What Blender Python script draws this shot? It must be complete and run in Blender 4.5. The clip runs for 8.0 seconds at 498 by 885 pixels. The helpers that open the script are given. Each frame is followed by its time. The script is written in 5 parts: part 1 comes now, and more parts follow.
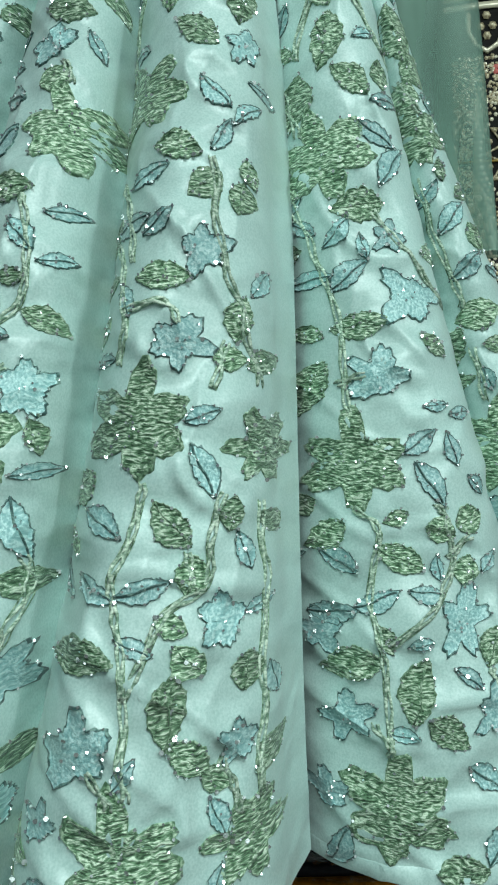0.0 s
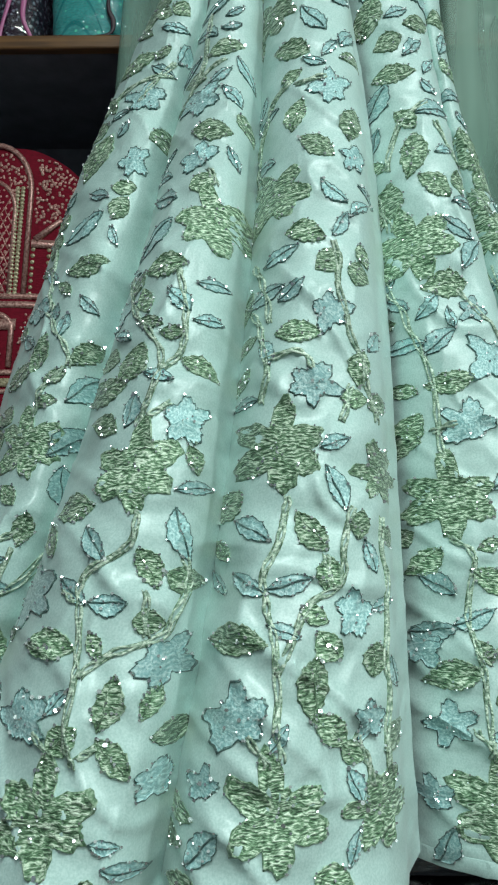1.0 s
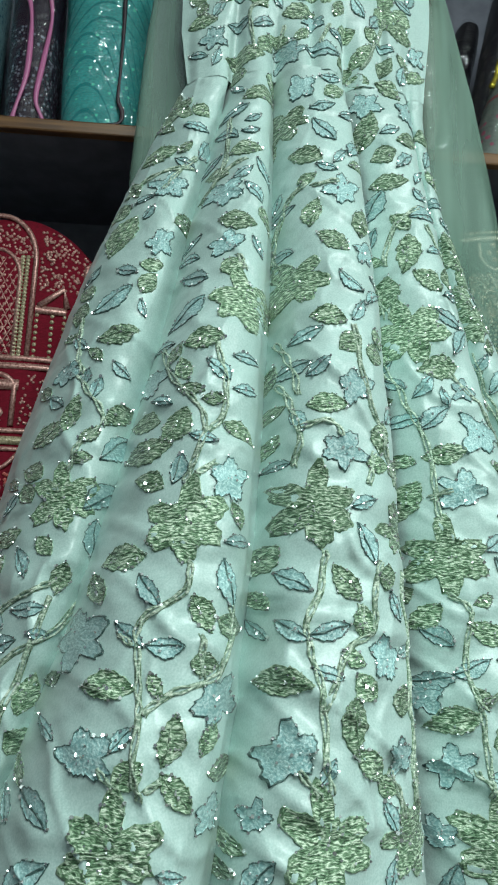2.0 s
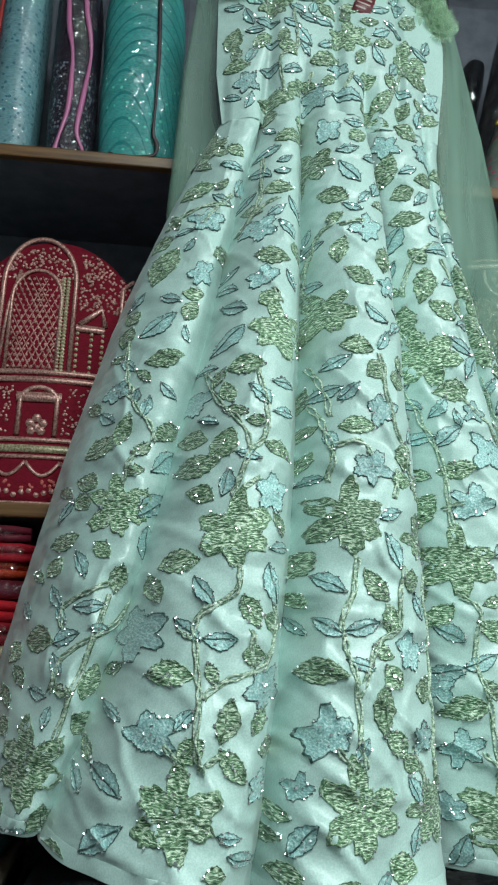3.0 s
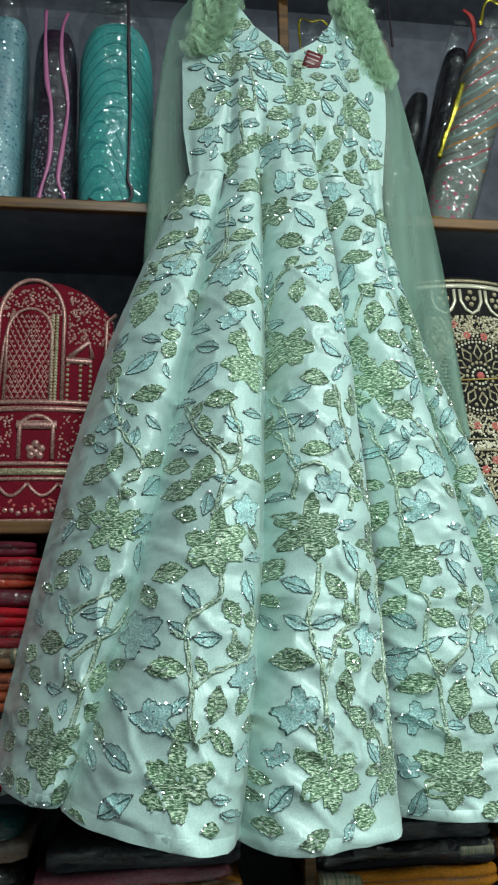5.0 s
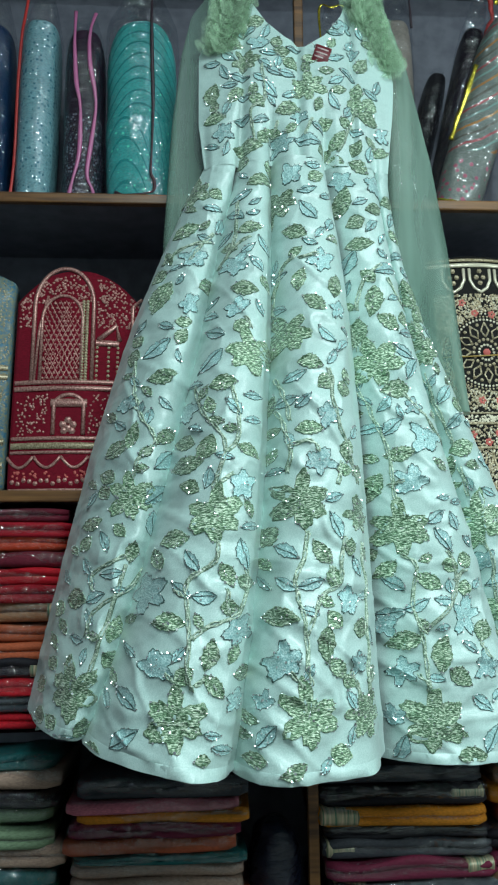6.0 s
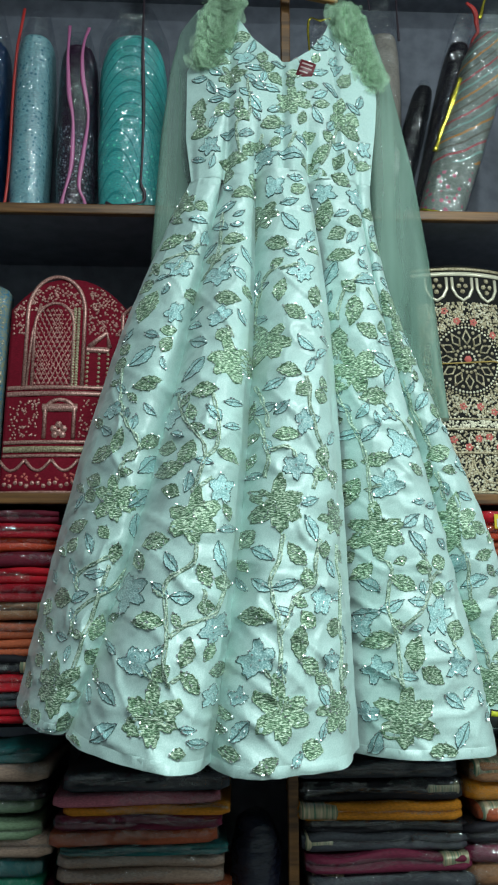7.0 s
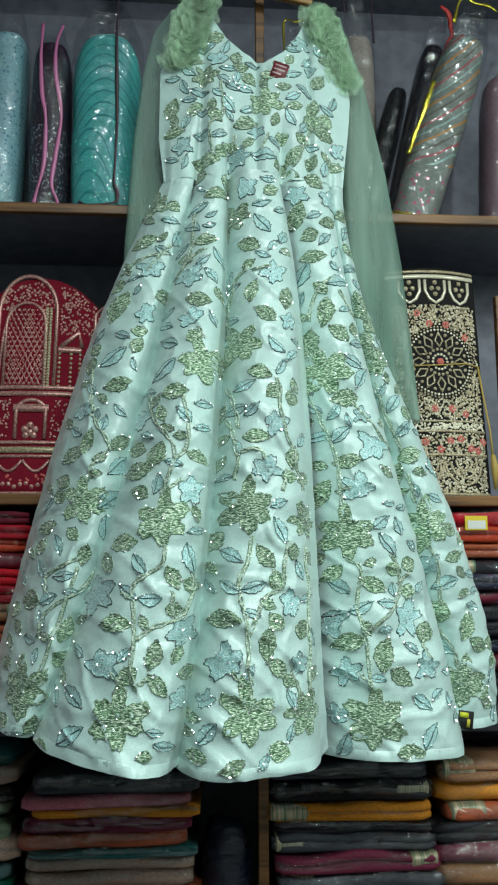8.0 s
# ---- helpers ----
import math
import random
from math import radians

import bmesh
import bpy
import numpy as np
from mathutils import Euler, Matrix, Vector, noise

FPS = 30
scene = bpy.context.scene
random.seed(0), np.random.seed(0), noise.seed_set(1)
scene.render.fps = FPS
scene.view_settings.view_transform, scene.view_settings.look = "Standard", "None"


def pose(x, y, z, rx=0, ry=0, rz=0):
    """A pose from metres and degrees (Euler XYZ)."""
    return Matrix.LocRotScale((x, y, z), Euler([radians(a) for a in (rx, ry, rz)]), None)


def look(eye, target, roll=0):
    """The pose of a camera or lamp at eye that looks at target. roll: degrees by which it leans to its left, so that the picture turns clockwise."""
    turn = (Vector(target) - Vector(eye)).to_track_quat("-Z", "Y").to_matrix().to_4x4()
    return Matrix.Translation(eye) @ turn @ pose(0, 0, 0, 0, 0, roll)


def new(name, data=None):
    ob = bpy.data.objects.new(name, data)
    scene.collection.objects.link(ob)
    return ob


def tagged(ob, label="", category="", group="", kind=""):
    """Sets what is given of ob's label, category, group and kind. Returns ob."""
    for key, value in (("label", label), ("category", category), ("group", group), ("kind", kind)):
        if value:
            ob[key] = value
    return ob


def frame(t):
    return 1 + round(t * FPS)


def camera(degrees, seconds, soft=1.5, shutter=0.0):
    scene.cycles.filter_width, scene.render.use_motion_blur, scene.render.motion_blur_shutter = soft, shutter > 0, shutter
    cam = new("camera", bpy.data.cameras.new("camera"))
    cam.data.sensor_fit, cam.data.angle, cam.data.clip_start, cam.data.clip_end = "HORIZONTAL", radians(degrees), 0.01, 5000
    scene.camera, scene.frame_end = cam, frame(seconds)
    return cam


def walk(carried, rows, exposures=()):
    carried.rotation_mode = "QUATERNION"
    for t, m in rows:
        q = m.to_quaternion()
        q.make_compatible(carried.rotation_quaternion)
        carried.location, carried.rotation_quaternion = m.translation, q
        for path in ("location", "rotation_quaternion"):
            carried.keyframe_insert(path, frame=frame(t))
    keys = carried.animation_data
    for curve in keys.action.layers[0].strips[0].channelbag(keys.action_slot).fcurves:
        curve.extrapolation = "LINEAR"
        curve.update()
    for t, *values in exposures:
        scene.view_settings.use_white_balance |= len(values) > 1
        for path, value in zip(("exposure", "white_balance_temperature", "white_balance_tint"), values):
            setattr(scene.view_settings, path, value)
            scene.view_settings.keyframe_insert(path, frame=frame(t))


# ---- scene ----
cam = camera(33.5, 8.0, soft=2.1)
METRES, EYE, TILT, LEAN, TURN = 1.0, 1.40, 0.0, 0.0, 0.0
ROWS = [
    (0.0, 0.0, 0.0, 0.0, 0.0, 0.0, -0.0),
    (0.5, -0.0735, -0.0502, -0.0242, 1.0, 4.11, -0.23),
    (1.0, -0.0981, -0.1251, -0.093, 1.38, 8.34, -0.46),
    (1.5, -0.1464, -0.1878, -0.1213, -1.63, 11.9, -0.64),
    (2.0, -0.2448, -0.1946, -0.1228, -5.98, 13.53, -0.99),
    (3.5, -0.3243, -0.3846, -0.1329, -7.22, 13.25, -1.27),
    (4.0, -0.3263, -0.4575, -0.1395, -7.8, 14.17, -0.31),
    (4.5, -0.3227, -0.4876, -0.1097, -8.37, 14.21, 0.28),
    (5.0, -0.3364, -0.4858, -0.1067, -7.9, 12.09, 1.1),
    (6.5, -0.2066, -0.6777, -0.1032, -2.16, 9.26, -0.03),
    (7.0, -0.2018, -0.6783, -0.1026, -2.88, 9.39, 0.13),
    (7.5, -0.1911, -0.6776, -0.0997, -3.49, 9.33, 0.18),
    (8.0, -0.1819, -0.679, -0.0979, -4.16, 9.32, 0.14),
]
walk(cam, [(t, pose(0, 0, EYE, TILT, LEAN, TURN) @ pose(METRES * x, METRES * y, METRES * z, 90 + pitch, roll, yaw)) for t, x, y, z, yaw, pitch, roll in ROWS],
     [(0.0, -0.28, 6300, 6), (1.0, -0.12, 6450, 10), (2.0, -0.03, 6500, 10), (3.5, 0.0, 6400, 8), (5.0, 0.0, 6500, 9), (6.3, 0.05, 6050, 8), (6.7, 0.05, 6150, 8), (7.2, 0.03, 6300, 9), (8.0, 0.0, 6500, 10)])

# ---- world and light ----
world = bpy.data.worlds.new("shop_air")
world.use_nodes = True
scene.world = world
world.node_tree.nodes["Background"].inputs[0].default_value = (0.60, 0.72, 0.80, 1)
world.node_tree.nodes["Background"].inputs[1].default_value = 0.04


def ceiling_lamp(x, y, z, sx, sy, watts, color):
    d = bpy.data.lights.new("ceiling_lamp", "AREA")
    d.shape, d.size, d.size_y, d.energy, d.color = "RECTANGLE", sx, sy, watts, color
    ob = new("ceiling_lamp", d)
    ob.matrix_world = pose(x, y, z)
    return ob


COOL = (0.86, 1.0, 0.97)
ceiling_lamp(0.16, -0.95, 3.17, 1.2, 0.16, 48, COOL)
ceiling_lamp(0.5, -2.0, 3.17, 1.2, 0.16, 50, COOL)
# Unseen lamp added at the right so the folds darken on their left.
side_key = ceiling_lamp(1.96, -0.75, 2.35, 0.10, 1.2, 34, COOL)
side_key.name = "side_key_lamp"
side_key.matrix_world = look((1.96, -0.75, 2.35), (0.0, 0.75, 1.5))


# ---- materials ----
def principled(name, color, rough=0.6, metal=0.0, spec=0.5, sheen=0.0, coat=0.0, coat_rough=0.1):
    m = bpy.data.materials.new(name)
    m.use_nodes = True
    b = m.node_tree.nodes["Principled BSDF"]
    b.inputs["Base Color"].default_value = (*color, 1)
    b.inputs["Roughness"].default_value = rough
    b.inputs["Metallic"].default_value = metal
    b.inputs["Specular IOR Level"].default_value = spec
    b.inputs["Sheen Weight"].default_value = sheen
    b.inputs["Coat Weight"].default_value = coat
    b.inputs["Coat Roughness"].default_value = coat_rough
    return m


def grained(name, dark, light, scale=(40, 40, 40), rough=0.6, bump=0.3, dist=0.002, metal=0.0, detail=4.0,
            lo=0.35, hi=0.65, spec=0.5, coat=0.0, sheen=0.0, big=3.0, rand=0.0):
    """Two colours mixed by stretched fine noise and a broad one, with relief from the fine noise."""
    m = principled(name, light, rough, metal, spec, sheen, coat)
    nt = m.node_tree
    n, l = nt.nodes, nt.links
    b = n["Principled BSDF"]
    tc = n.new("ShaderNodeTexCoord")
    mp = n.new("ShaderNodeMapping")
    mp.inputs["Scale"].default_value = scale
    l.new(tc.outputs["Object"], mp.inputs["Vector"])
    tex = n.new("ShaderNodeTexNoise")
    tex.inputs["Scale"].default_value = 1.0
    tex.inputs["Detail"].default_value = detail
    l.new(mp.outputs[0], tex.inputs["Vector"])
    ramp = n.new("ShaderNodeValToRGB")
    ramp.color_ramp.elements[0].position, ramp.color_ramp.elements[0].color = lo, (*dark, 1)
    ramp.color_ramp.elements[1].position, ramp.color_ramp.elements[1].color = hi, (*light, 1)
    l.new(tex.outputs["Fac"], ramp.inputs[0])
    wide = n.new("ShaderNodeTexNoise")
    wide.inputs["Scale"].default_value = big
    wide.inputs["Detail"].default_value = 2.0
    l.new(tc.outputs["Object"], wide.inputs["Vector"])
    rng = n.new("ShaderNodeMapRange")
    rng.inputs["To Min"].default_value, rng.inputs["To Max"].default_value = 0.82, 1.18
    l.new(wide.outputs["Fac"], rng.inputs["Value"])
    hsv = n.new("ShaderNodeHueSaturation")
    l.new(ramp.outputs[0], hsv.inputs["Color"])
    l.new(rng.outputs[0], hsv.inputs["Value"])
    if rand:
        info = n.new("ShaderNodeObjectInfo")
        hue = n.new("ShaderNodeMapRange")
        hue.inputs["To Min"].default_value, hue.inputs["To Max"].default_value = 0.5 - rand, 0.5 + rand
        l.new(info.outputs["Random"], hue.inputs["Value"])
        l.new(hue.outputs[0], hsv.inputs["Hue"])
    l.new(hsv.outputs[0], b.inputs["Base Color"])
    bp = n.new("ShaderNodeBump")
    bp.inputs["Strength"].default_value, bp.inputs["Distance"].default_value = bump, dist
    l.new(tex.outputs["Fac"], bp.inputs["Height"])
    l.new(bp.outputs[0], b.inputs["Normal"])
    return m


M_WALL = grained("slate_paint", (0.108, 0.114, 0.145), (0.150, 0.157, 0.192), (30, 30, 30), 0.55, 0.1)
M_PALE_WOOD = grained("pale_wood", (0.32, 0.16, 0.05), (0.58, 0.32, 0.11), (6, 90, 90), 0.4, 0.2, 0.001)
M_WOOD = grained("varnished_wood", (0.075, 0.032, 0.010), (0.23, 0.105, 0.030), (6, 90, 90), 0.4, 0.2, 0.001)
M_ROOM = grained("room_paint", (0.28, 0.30, 0.29), (0.37, 0.38, 0.37), (20, 20, 20), 0.7, 0.1)
M_FLOOR = grained("floor_tile", (0.10, 0.095, 0.09), (0.17, 0.16, 0.15), (15, 15, 15), 0.35, 0.1)
M_SATIN = grained("mint_satin", (0.455, 0.645, 0.60), (0.595, 0.765, 0.722), (500, 500, 500), 0.35, 0.05, 0.0004, spec=0.55, sheen=0.15, big=9.0)


def creased(m, scale, dist, strength):
    """Adds small soft creases under the fine relief of a material."""
    n, l = m.node_tree.nodes, m.node_tree.links
    tc, tex, bp = n.new("ShaderNodeTexCoord"), n.new("ShaderNodeTexNoise"), n.new("ShaderNodeBump")
    tex.inputs["Scale"].default_value, tex.inputs["Detail"].default_value, tex.inputs["Distortion"].default_value = scale, 2.0, 0.1
    bp.inputs["Strength"].default_value, bp.inputs["Distance"].default_value = strength, dist
    mp = n.new("ShaderNodeMapping")
    mp.inputs["Scale"].default_value, mp.inputs["Rotation"].default_value = (0.8, 0.8, 1.5), (0, 0.35, 0)
    l.new(tc.outputs["Object"], mp.inputs["Vector"])
    l.new(mp.outputs[0], tex.inputs["Vector"])
    l.new(tex.outputs["Fac"], bp.inputs["Height"])
    fine = next(x for x in n if x.bl_idname == "ShaderNodeBump" and x != bp)
    l.new(bp.outputs[0], fine.inputs["Normal"])


creased(M_SATIN, 13.0, 0.014, 0.6)


# ---- helpers of this scene ----
def part(name, bm, material, parent=None, label="", smooth=True):
    me = bpy.data.meshes.new(name)
    bm.to_mesh(me)
    bm.free()
    for m in (material if isinstance(material, (list, tuple)) else (material,)):
        me.materials.append(m)
    if smooth:
        for p in me.polygons:
            p.use_smooth = True
    ob = new(name, me)
    if parent is not None:
        ob.parent = parent
        ob.matrix_parent_inverse = parent.matrix_basis.inverted()
    if label:
        tagged(ob, label)
    return ob


def thing(name, at, label, category, group=""):
    ob = new(name)
    ob.empty_display_size = 0.05
    ob.matrix_basis = pose(*at)
    return tagged(ob, label, category, group)


def box_bm(x0, x1, y0, y1, z0, z1, bevel=0.0, seg=2):
    bm = bmesh.new()
    bmesh.ops.create_cube(bm, size=1)
    bmesh.ops.scale(bm, vec=(x1 - x0, y1 - y0, z1 - z0), verts=bm.verts)
    bmesh.ops.translate(bm, vec=((x0 + x1) / 2, (y0 + y1) / 2, (z0 + z1) / 2), verts=bm.verts)
    if bevel:
        bmesh.ops.bevel(bm, geom=bm.edges[:], offset=bevel, segments=seg, profile=0.5, affect="EDGES")
    return bm


def tube(bm, pts, r, sides=6, mat=0, flat=1.0):
    """A tube along pts; flat squeezes it along y."""
    rings = []
    n = len(pts)
    for i, p in enumerate(pts):
        a, c = Vector(pts[max(i - 1, 0)]), Vector(pts[min(i + 1, n - 1)])
        d = (c - a).normalized()
        up = Vector((0, 1, 0)) if abs(d.y) < 0.9 else Vector((1, 0, 0))
        s = d.cross(up).normalized()
        w = s.cross(d).normalized()
        rr = r(i / (n - 1)) if callable(r) else r
        rings.append([bm.verts.new(Vector(p) + rr * (math.cos(k * 2 * math.pi / sides) * s + flat * math.sin(k * 2 * math.pi / sides) * w))
                      for k in range(sides)])
    for a, b in zip(rings, rings[1:]):
        for k in range(sides):
            f = bm.faces.new((a[k], a[(k + 1) % sides], b[(k + 1) % sides], b[k]))
            f.material_index = mat
    for ring in (rings[0][::-1], rings[-1]):
        f = bm.faces.new(ring)
        f.material_index = mat
    return bm


# ---- room ----
def structure(name, bm, mat, label):
    return tagged(part(name, bm, mat, None, "", False), label, kind="structure")


structure("floor", box_bm(-2.0, 2.0, -3.0, 1.5, -0.1, 0.0), M_FLOOR, "grey tiled shop floor")
structure("ceiling", box_bm(-2.0, 2.0, -3.0, 1.5, 3.2, 3.3), M_ROOM, "pale painted shop ceiling")
structure("wall_north", box_bm(-2.0, 2.0, 1.34, 1.44, 0.0, 3.2), M_WALL, "slate grey wall behind the shelves")
structure("wall_south", box_bm(-2.0, 2.0, -3.1, -3.0, 0.0, 3.2), M_ROOM, "plain pale wall")
structure("wall_west", box_bm(-2.1, -2.0, -3.0, 1.5, 0.0, 3.2), M_WALL, "slate grey side wall")
structure("wall_east", box_bm(2.0, 2.1, -3.0, 1.5, 0.0, 3.2), M_ROOM, "plain pale wall")

# ---- shelving ----
unit = thing("shelf_unit", (0, 1.18, 0), "slate painted wall shelving with varnished wooden front strips", "shelf")
for z in (0.42, 1.452, 2.083):
    part("shelf_board", box_bm(-1.99, 1.99, 1.045, 1.34, z, z + 0.02), M_WALL, unit, "slate grey shelf board", False)
    part("edge_strip", box_bm(-1.99, 1.99, 1.028, 1.0449, z - 0.001, z + 0.022, 0.003), M_WOOD, unit, "varnished wooden edge strip", False)
part("shelf_board", box_bm(-1.99, 1.99, 1.045, 1.34, 2.83, 2.85), M_WALL, unit, "slate grey shelf board", False)
part("upright", box_bm(-0.042, -0.022, 1.005, 1.027, 0.0, 3.19, 0.002), M_WOOD, unit, "narrow wooden upright", False)

# ---- the gown: the form of its cloth ----
ZK = np.array([2.10, 1.70, 1.42, 1.15, 1.02])
EDGE_X = [np.polyfit(ZK, v, 3) for v in (
    (-0.240, -0.390, -0.466, -0.519, -0.546), (-0.176, -0.258, -0.320, -0.395, -0.443), (-0.113, -0.124, -0.152, -0.178, -0.205),
    (-0.008, 0.022, 0.025, 0.033, 0.036), (0.102, 0.170, 0.236, 0.290, 0.306), (0.129, 0.226, 0.334, 0.407, 0.406))]
LEFT_Y = [np.polyfit(ZK, v, 3) for v in (
    (0.905, 0.905, 0.905, 0.885, 0.875), (0.860, 0.785, 0.715, 0.665, 0.655), (0.848, 0.755, 0.668, 0.592, 0.575),
    (0.850, 0.800, 0.775, 0.755, 0.745), (0.880, 0.850, 0.855, 0.870, 0.875))]
RIGHT_Y = [np.polyfit(ZK, v, 3) for v in (
    (0.860, 0.790, 0.725, 0.675, 0.665), (0.848, 0.760, 0.675, 0.600, 0.580), (0.850, 0.765, 0.712, 0.680, 0.665),
    (0.880, 0.845, 0.830, 0.805, 0.785), (0.900, 0.905, 0.905, 0.915, 0.915))]
BULGE = (0.034, 0.052, 0.044, 0.036, 0.022)
# Depth and width of the fold at each panel's near and far edge.
FOLD_NEAR = ((0.012, 0.030), (0.095, 0.036), (0.125, 0.024), (0.130, 0.056), (0.050, 0.024))
FOLD_FAR = ((0.050, 0.022), (0.052, 0.014), (0.046, 0.011), (0.046, 0.016), (0.010, 0.030))
HEM = ((1.067, 1.055), (1.050, 1.020), (1.016, 1.016), (1.000, 1.003), (1.025, 1.033))
WAIST = 2.10


def ripple(x, z, p):
    """Soft wrinkles and a few sharper creases in the cloth, stronger towards the hem."""
    k = min(1.0, max(0.0, (WAIST - z) / 0.9))
    v = noise.noise(Vector((x * 7 + p * 7.1, 2.0, z * 5))) * 0.010 + noise.noise(Vector((x * 16 + z * 9 + p * 3.3, 5.0, z * 24 - x * 7))) * 0.0095
    v += noise.noise(Vector((x * 45 + z * 20, p, z * 42))) * 0.0016
    n = noise.noise(Vector((x * 8 + p * 5.7, 9.0, z * 11 + x * 5)))
    m = noise.noise(Vector((x * 17 - z * 12, 4.0 + p, z * 9)))
    v -= 0.008 * max(0.0, 1 - abs(n) * 7) ** 2 + 0.004 * max(0.0, 1 - abs(m) * 6) ** 2
    return v * (0.5 + 0.5 * k)


def skirt_y(p, x, z):
    """Depth of panel p's cloth at x, z; past its edges the cloth turns back into the fold."""
    z = min(z, 2.12)
    e0, e1 = np.polyval(EDGE_X[p], z), np.polyval(EDGE_X[p + 1], z)
    q = (x - e0) / (e1 - e0)
    k = min(1.0, max(0.0, (WAIST - z) / 0.5))
    qc = min(1.0, max(0.0, q))
    y = (1 - qc) * np.polyval(LEFT_Y[p], z) + qc * np.polyval(RIGHT_Y[p], z)
    y -= BULGE[p] * (0.15 + 0.85 * k) * max(0.0, 1 - (2 * qc - 1) ** 2) ** 0.7
    wide = e1 - e0
    k = 0.45 + 0.55 * k
    y += k * FOLD_NEAR[p][0] * math.exp(-qc * wide / (FOLD_NEAR[p][1] * (0.35 + 0.65 * k)))
    y += k * FOLD_FAR[p][0] * math.exp(-(1 - qc) * wide / (FOLD_FAR[p][1] * (0.35 + 0.65 * k)))
    if q > 1:
        y += 3.0 * (x - e1)
    if q < 0:
        y += 3.0 * (e0 - x)
    return float(y + ripple(x, z, p))


def panel_bm(p):
    bm = bmesh.new()
    nu, nv = 64, 170
    rows = []
    for j in range(nv + 1):
        f = j / nv
        row = []
        for i in range(-3, nu + 4):
            q = i / nu
            qc = min(1.0, max(0.0, q))
            zh = HEM[p][0] * (1 - qc) + HEM[p][1] * qc
            z = WAIST + (zh - WAIST) * f
            e0, e1 = np.polyval(EDGE_X[p], z), np.polyval(EDGE_X[p + 1], z)
            over = (q - qc) * nu * 0.012 * min(1.0, f * 3)
            x = e0 + qc * (e1 - e0) + over * (0.6 if q != qc else 1)
            row.append(bm.verts.new((x, skirt_y(p, x, z), z)))
        rows.append(row)
    for a, b in zip(rows, rows[1:]):
        for i in range(len(a) - 1):
            bm.faces.new((a[i], b[i], b[i + 1], a[i + 1]))
    return bm


gown = thing("gown", (-0.06, 0.93, 1.02), "pale mint satin gown with leaf embroidery, hanging from a hanger", "gown")
for p in range(5):
    part("skirt_panel", panel_bm(p), M_SATIN, gown, "pale mint satin skirt panel")


def bodice_top(x):
    """Height of the bodice's upper edge: armhole, strap, neckline, strap, armhole."""
    k = ((-0.250, 2.36), (-0.225, 2.42), (-0.200, 2.54), (-0.156, 2.535), (-0.140, 2.482), (-0.112, 2.43), (-0.075, 2.392), (-0.035, 2.368),
         (0.010, 2.402), (0.045, 2.456), (0.068, 2.523), (0.120, 2.530), (0.140, 2.42), (0.152, 2.31))
    return float(np.interp(x, [a for a, _ in k], [b for _, b in k]))


WX = [float(x) for x in np.linspace(-0.236, 0.127, 60)]
WY = [min(skirt_y(p, x, 2.098) for p in range(5) if np.polyval(EDGE_X[p], 2.098) - 0.002 <= x <= np.polyval(EDGE_X[p + 1], 2.098) + 0.002) for x in WX]


def WAIST_Y(x):
    return float(np.interp(x, WX, WY))


def bodice_y(x, z):
    f = (z - 2.10) / 0.43
    q = (x + 0.05) / 0.2
    y = 0.842 + 0.085 * f + 0.05 * abs(q) ** 2.5 * (1 - 0.4 * f)
    w = max(0.0, 1 - f / 0.35)
    y += w * w * (3 - 2 * w) * (WAIST_Y(x) - 0.0006 - (0.842 + 0.05 * abs(q) ** 2.5))
    for s in (-0.165, -0.055, 0.055):
        y += 0.011 * math.exp(-((x - s - 0.01 * f) / 0.008) ** 2)
    y -= 0.012 * math.exp(-((z - 2.26) / 0.07) ** 2) * (math.exp(-((x + 0.13) / 0.05) ** 2) + math.exp(-((x - 0.03) / 0.05) ** 2))
    return float(y + noise.noise(Vector((x * 16, 3, z * 12))) * 0.004)


def bodice_bm(back=False):
    bm = bmesh.new()
    cols = []
    for i in range(97):
        s = i / 96
        col = []
        for j in range(41):
            f = j / 40
            xt = -0.250 + 0.402 * s
            top = min(bodice_top(xt), 2.33) if back else bodice_top(xt)
            z = 2.095 + (top - 2.095) * f
            left = -0.238 - 0.012 * min(1, (z - 2.095) / 0.1)
            right = 0.129 + 0.023 * min(1, (z - 2.095) / 0.2)
            x = left + (right - left) * s
            y = bodice_y(x, z) if not back else 0.985 - 0.06 * ((x + 0.05) / 0.2) ** 2
            col.append(bm.verts.new((x, y, z)))
        cols.append(col)
    for a, b in zip(cols, cols[1:]):
        for j in range(40):
            bm.faces.new((a[j], b[j], b[j + 1], a[j + 1]))
    return bm


part("bodice", bodice_bm(), M_SATIN, gown, "fitted satin bodice with sweetheart neckline")
part("bodice_back", bodice_bm(True), M_SATIN, gown)

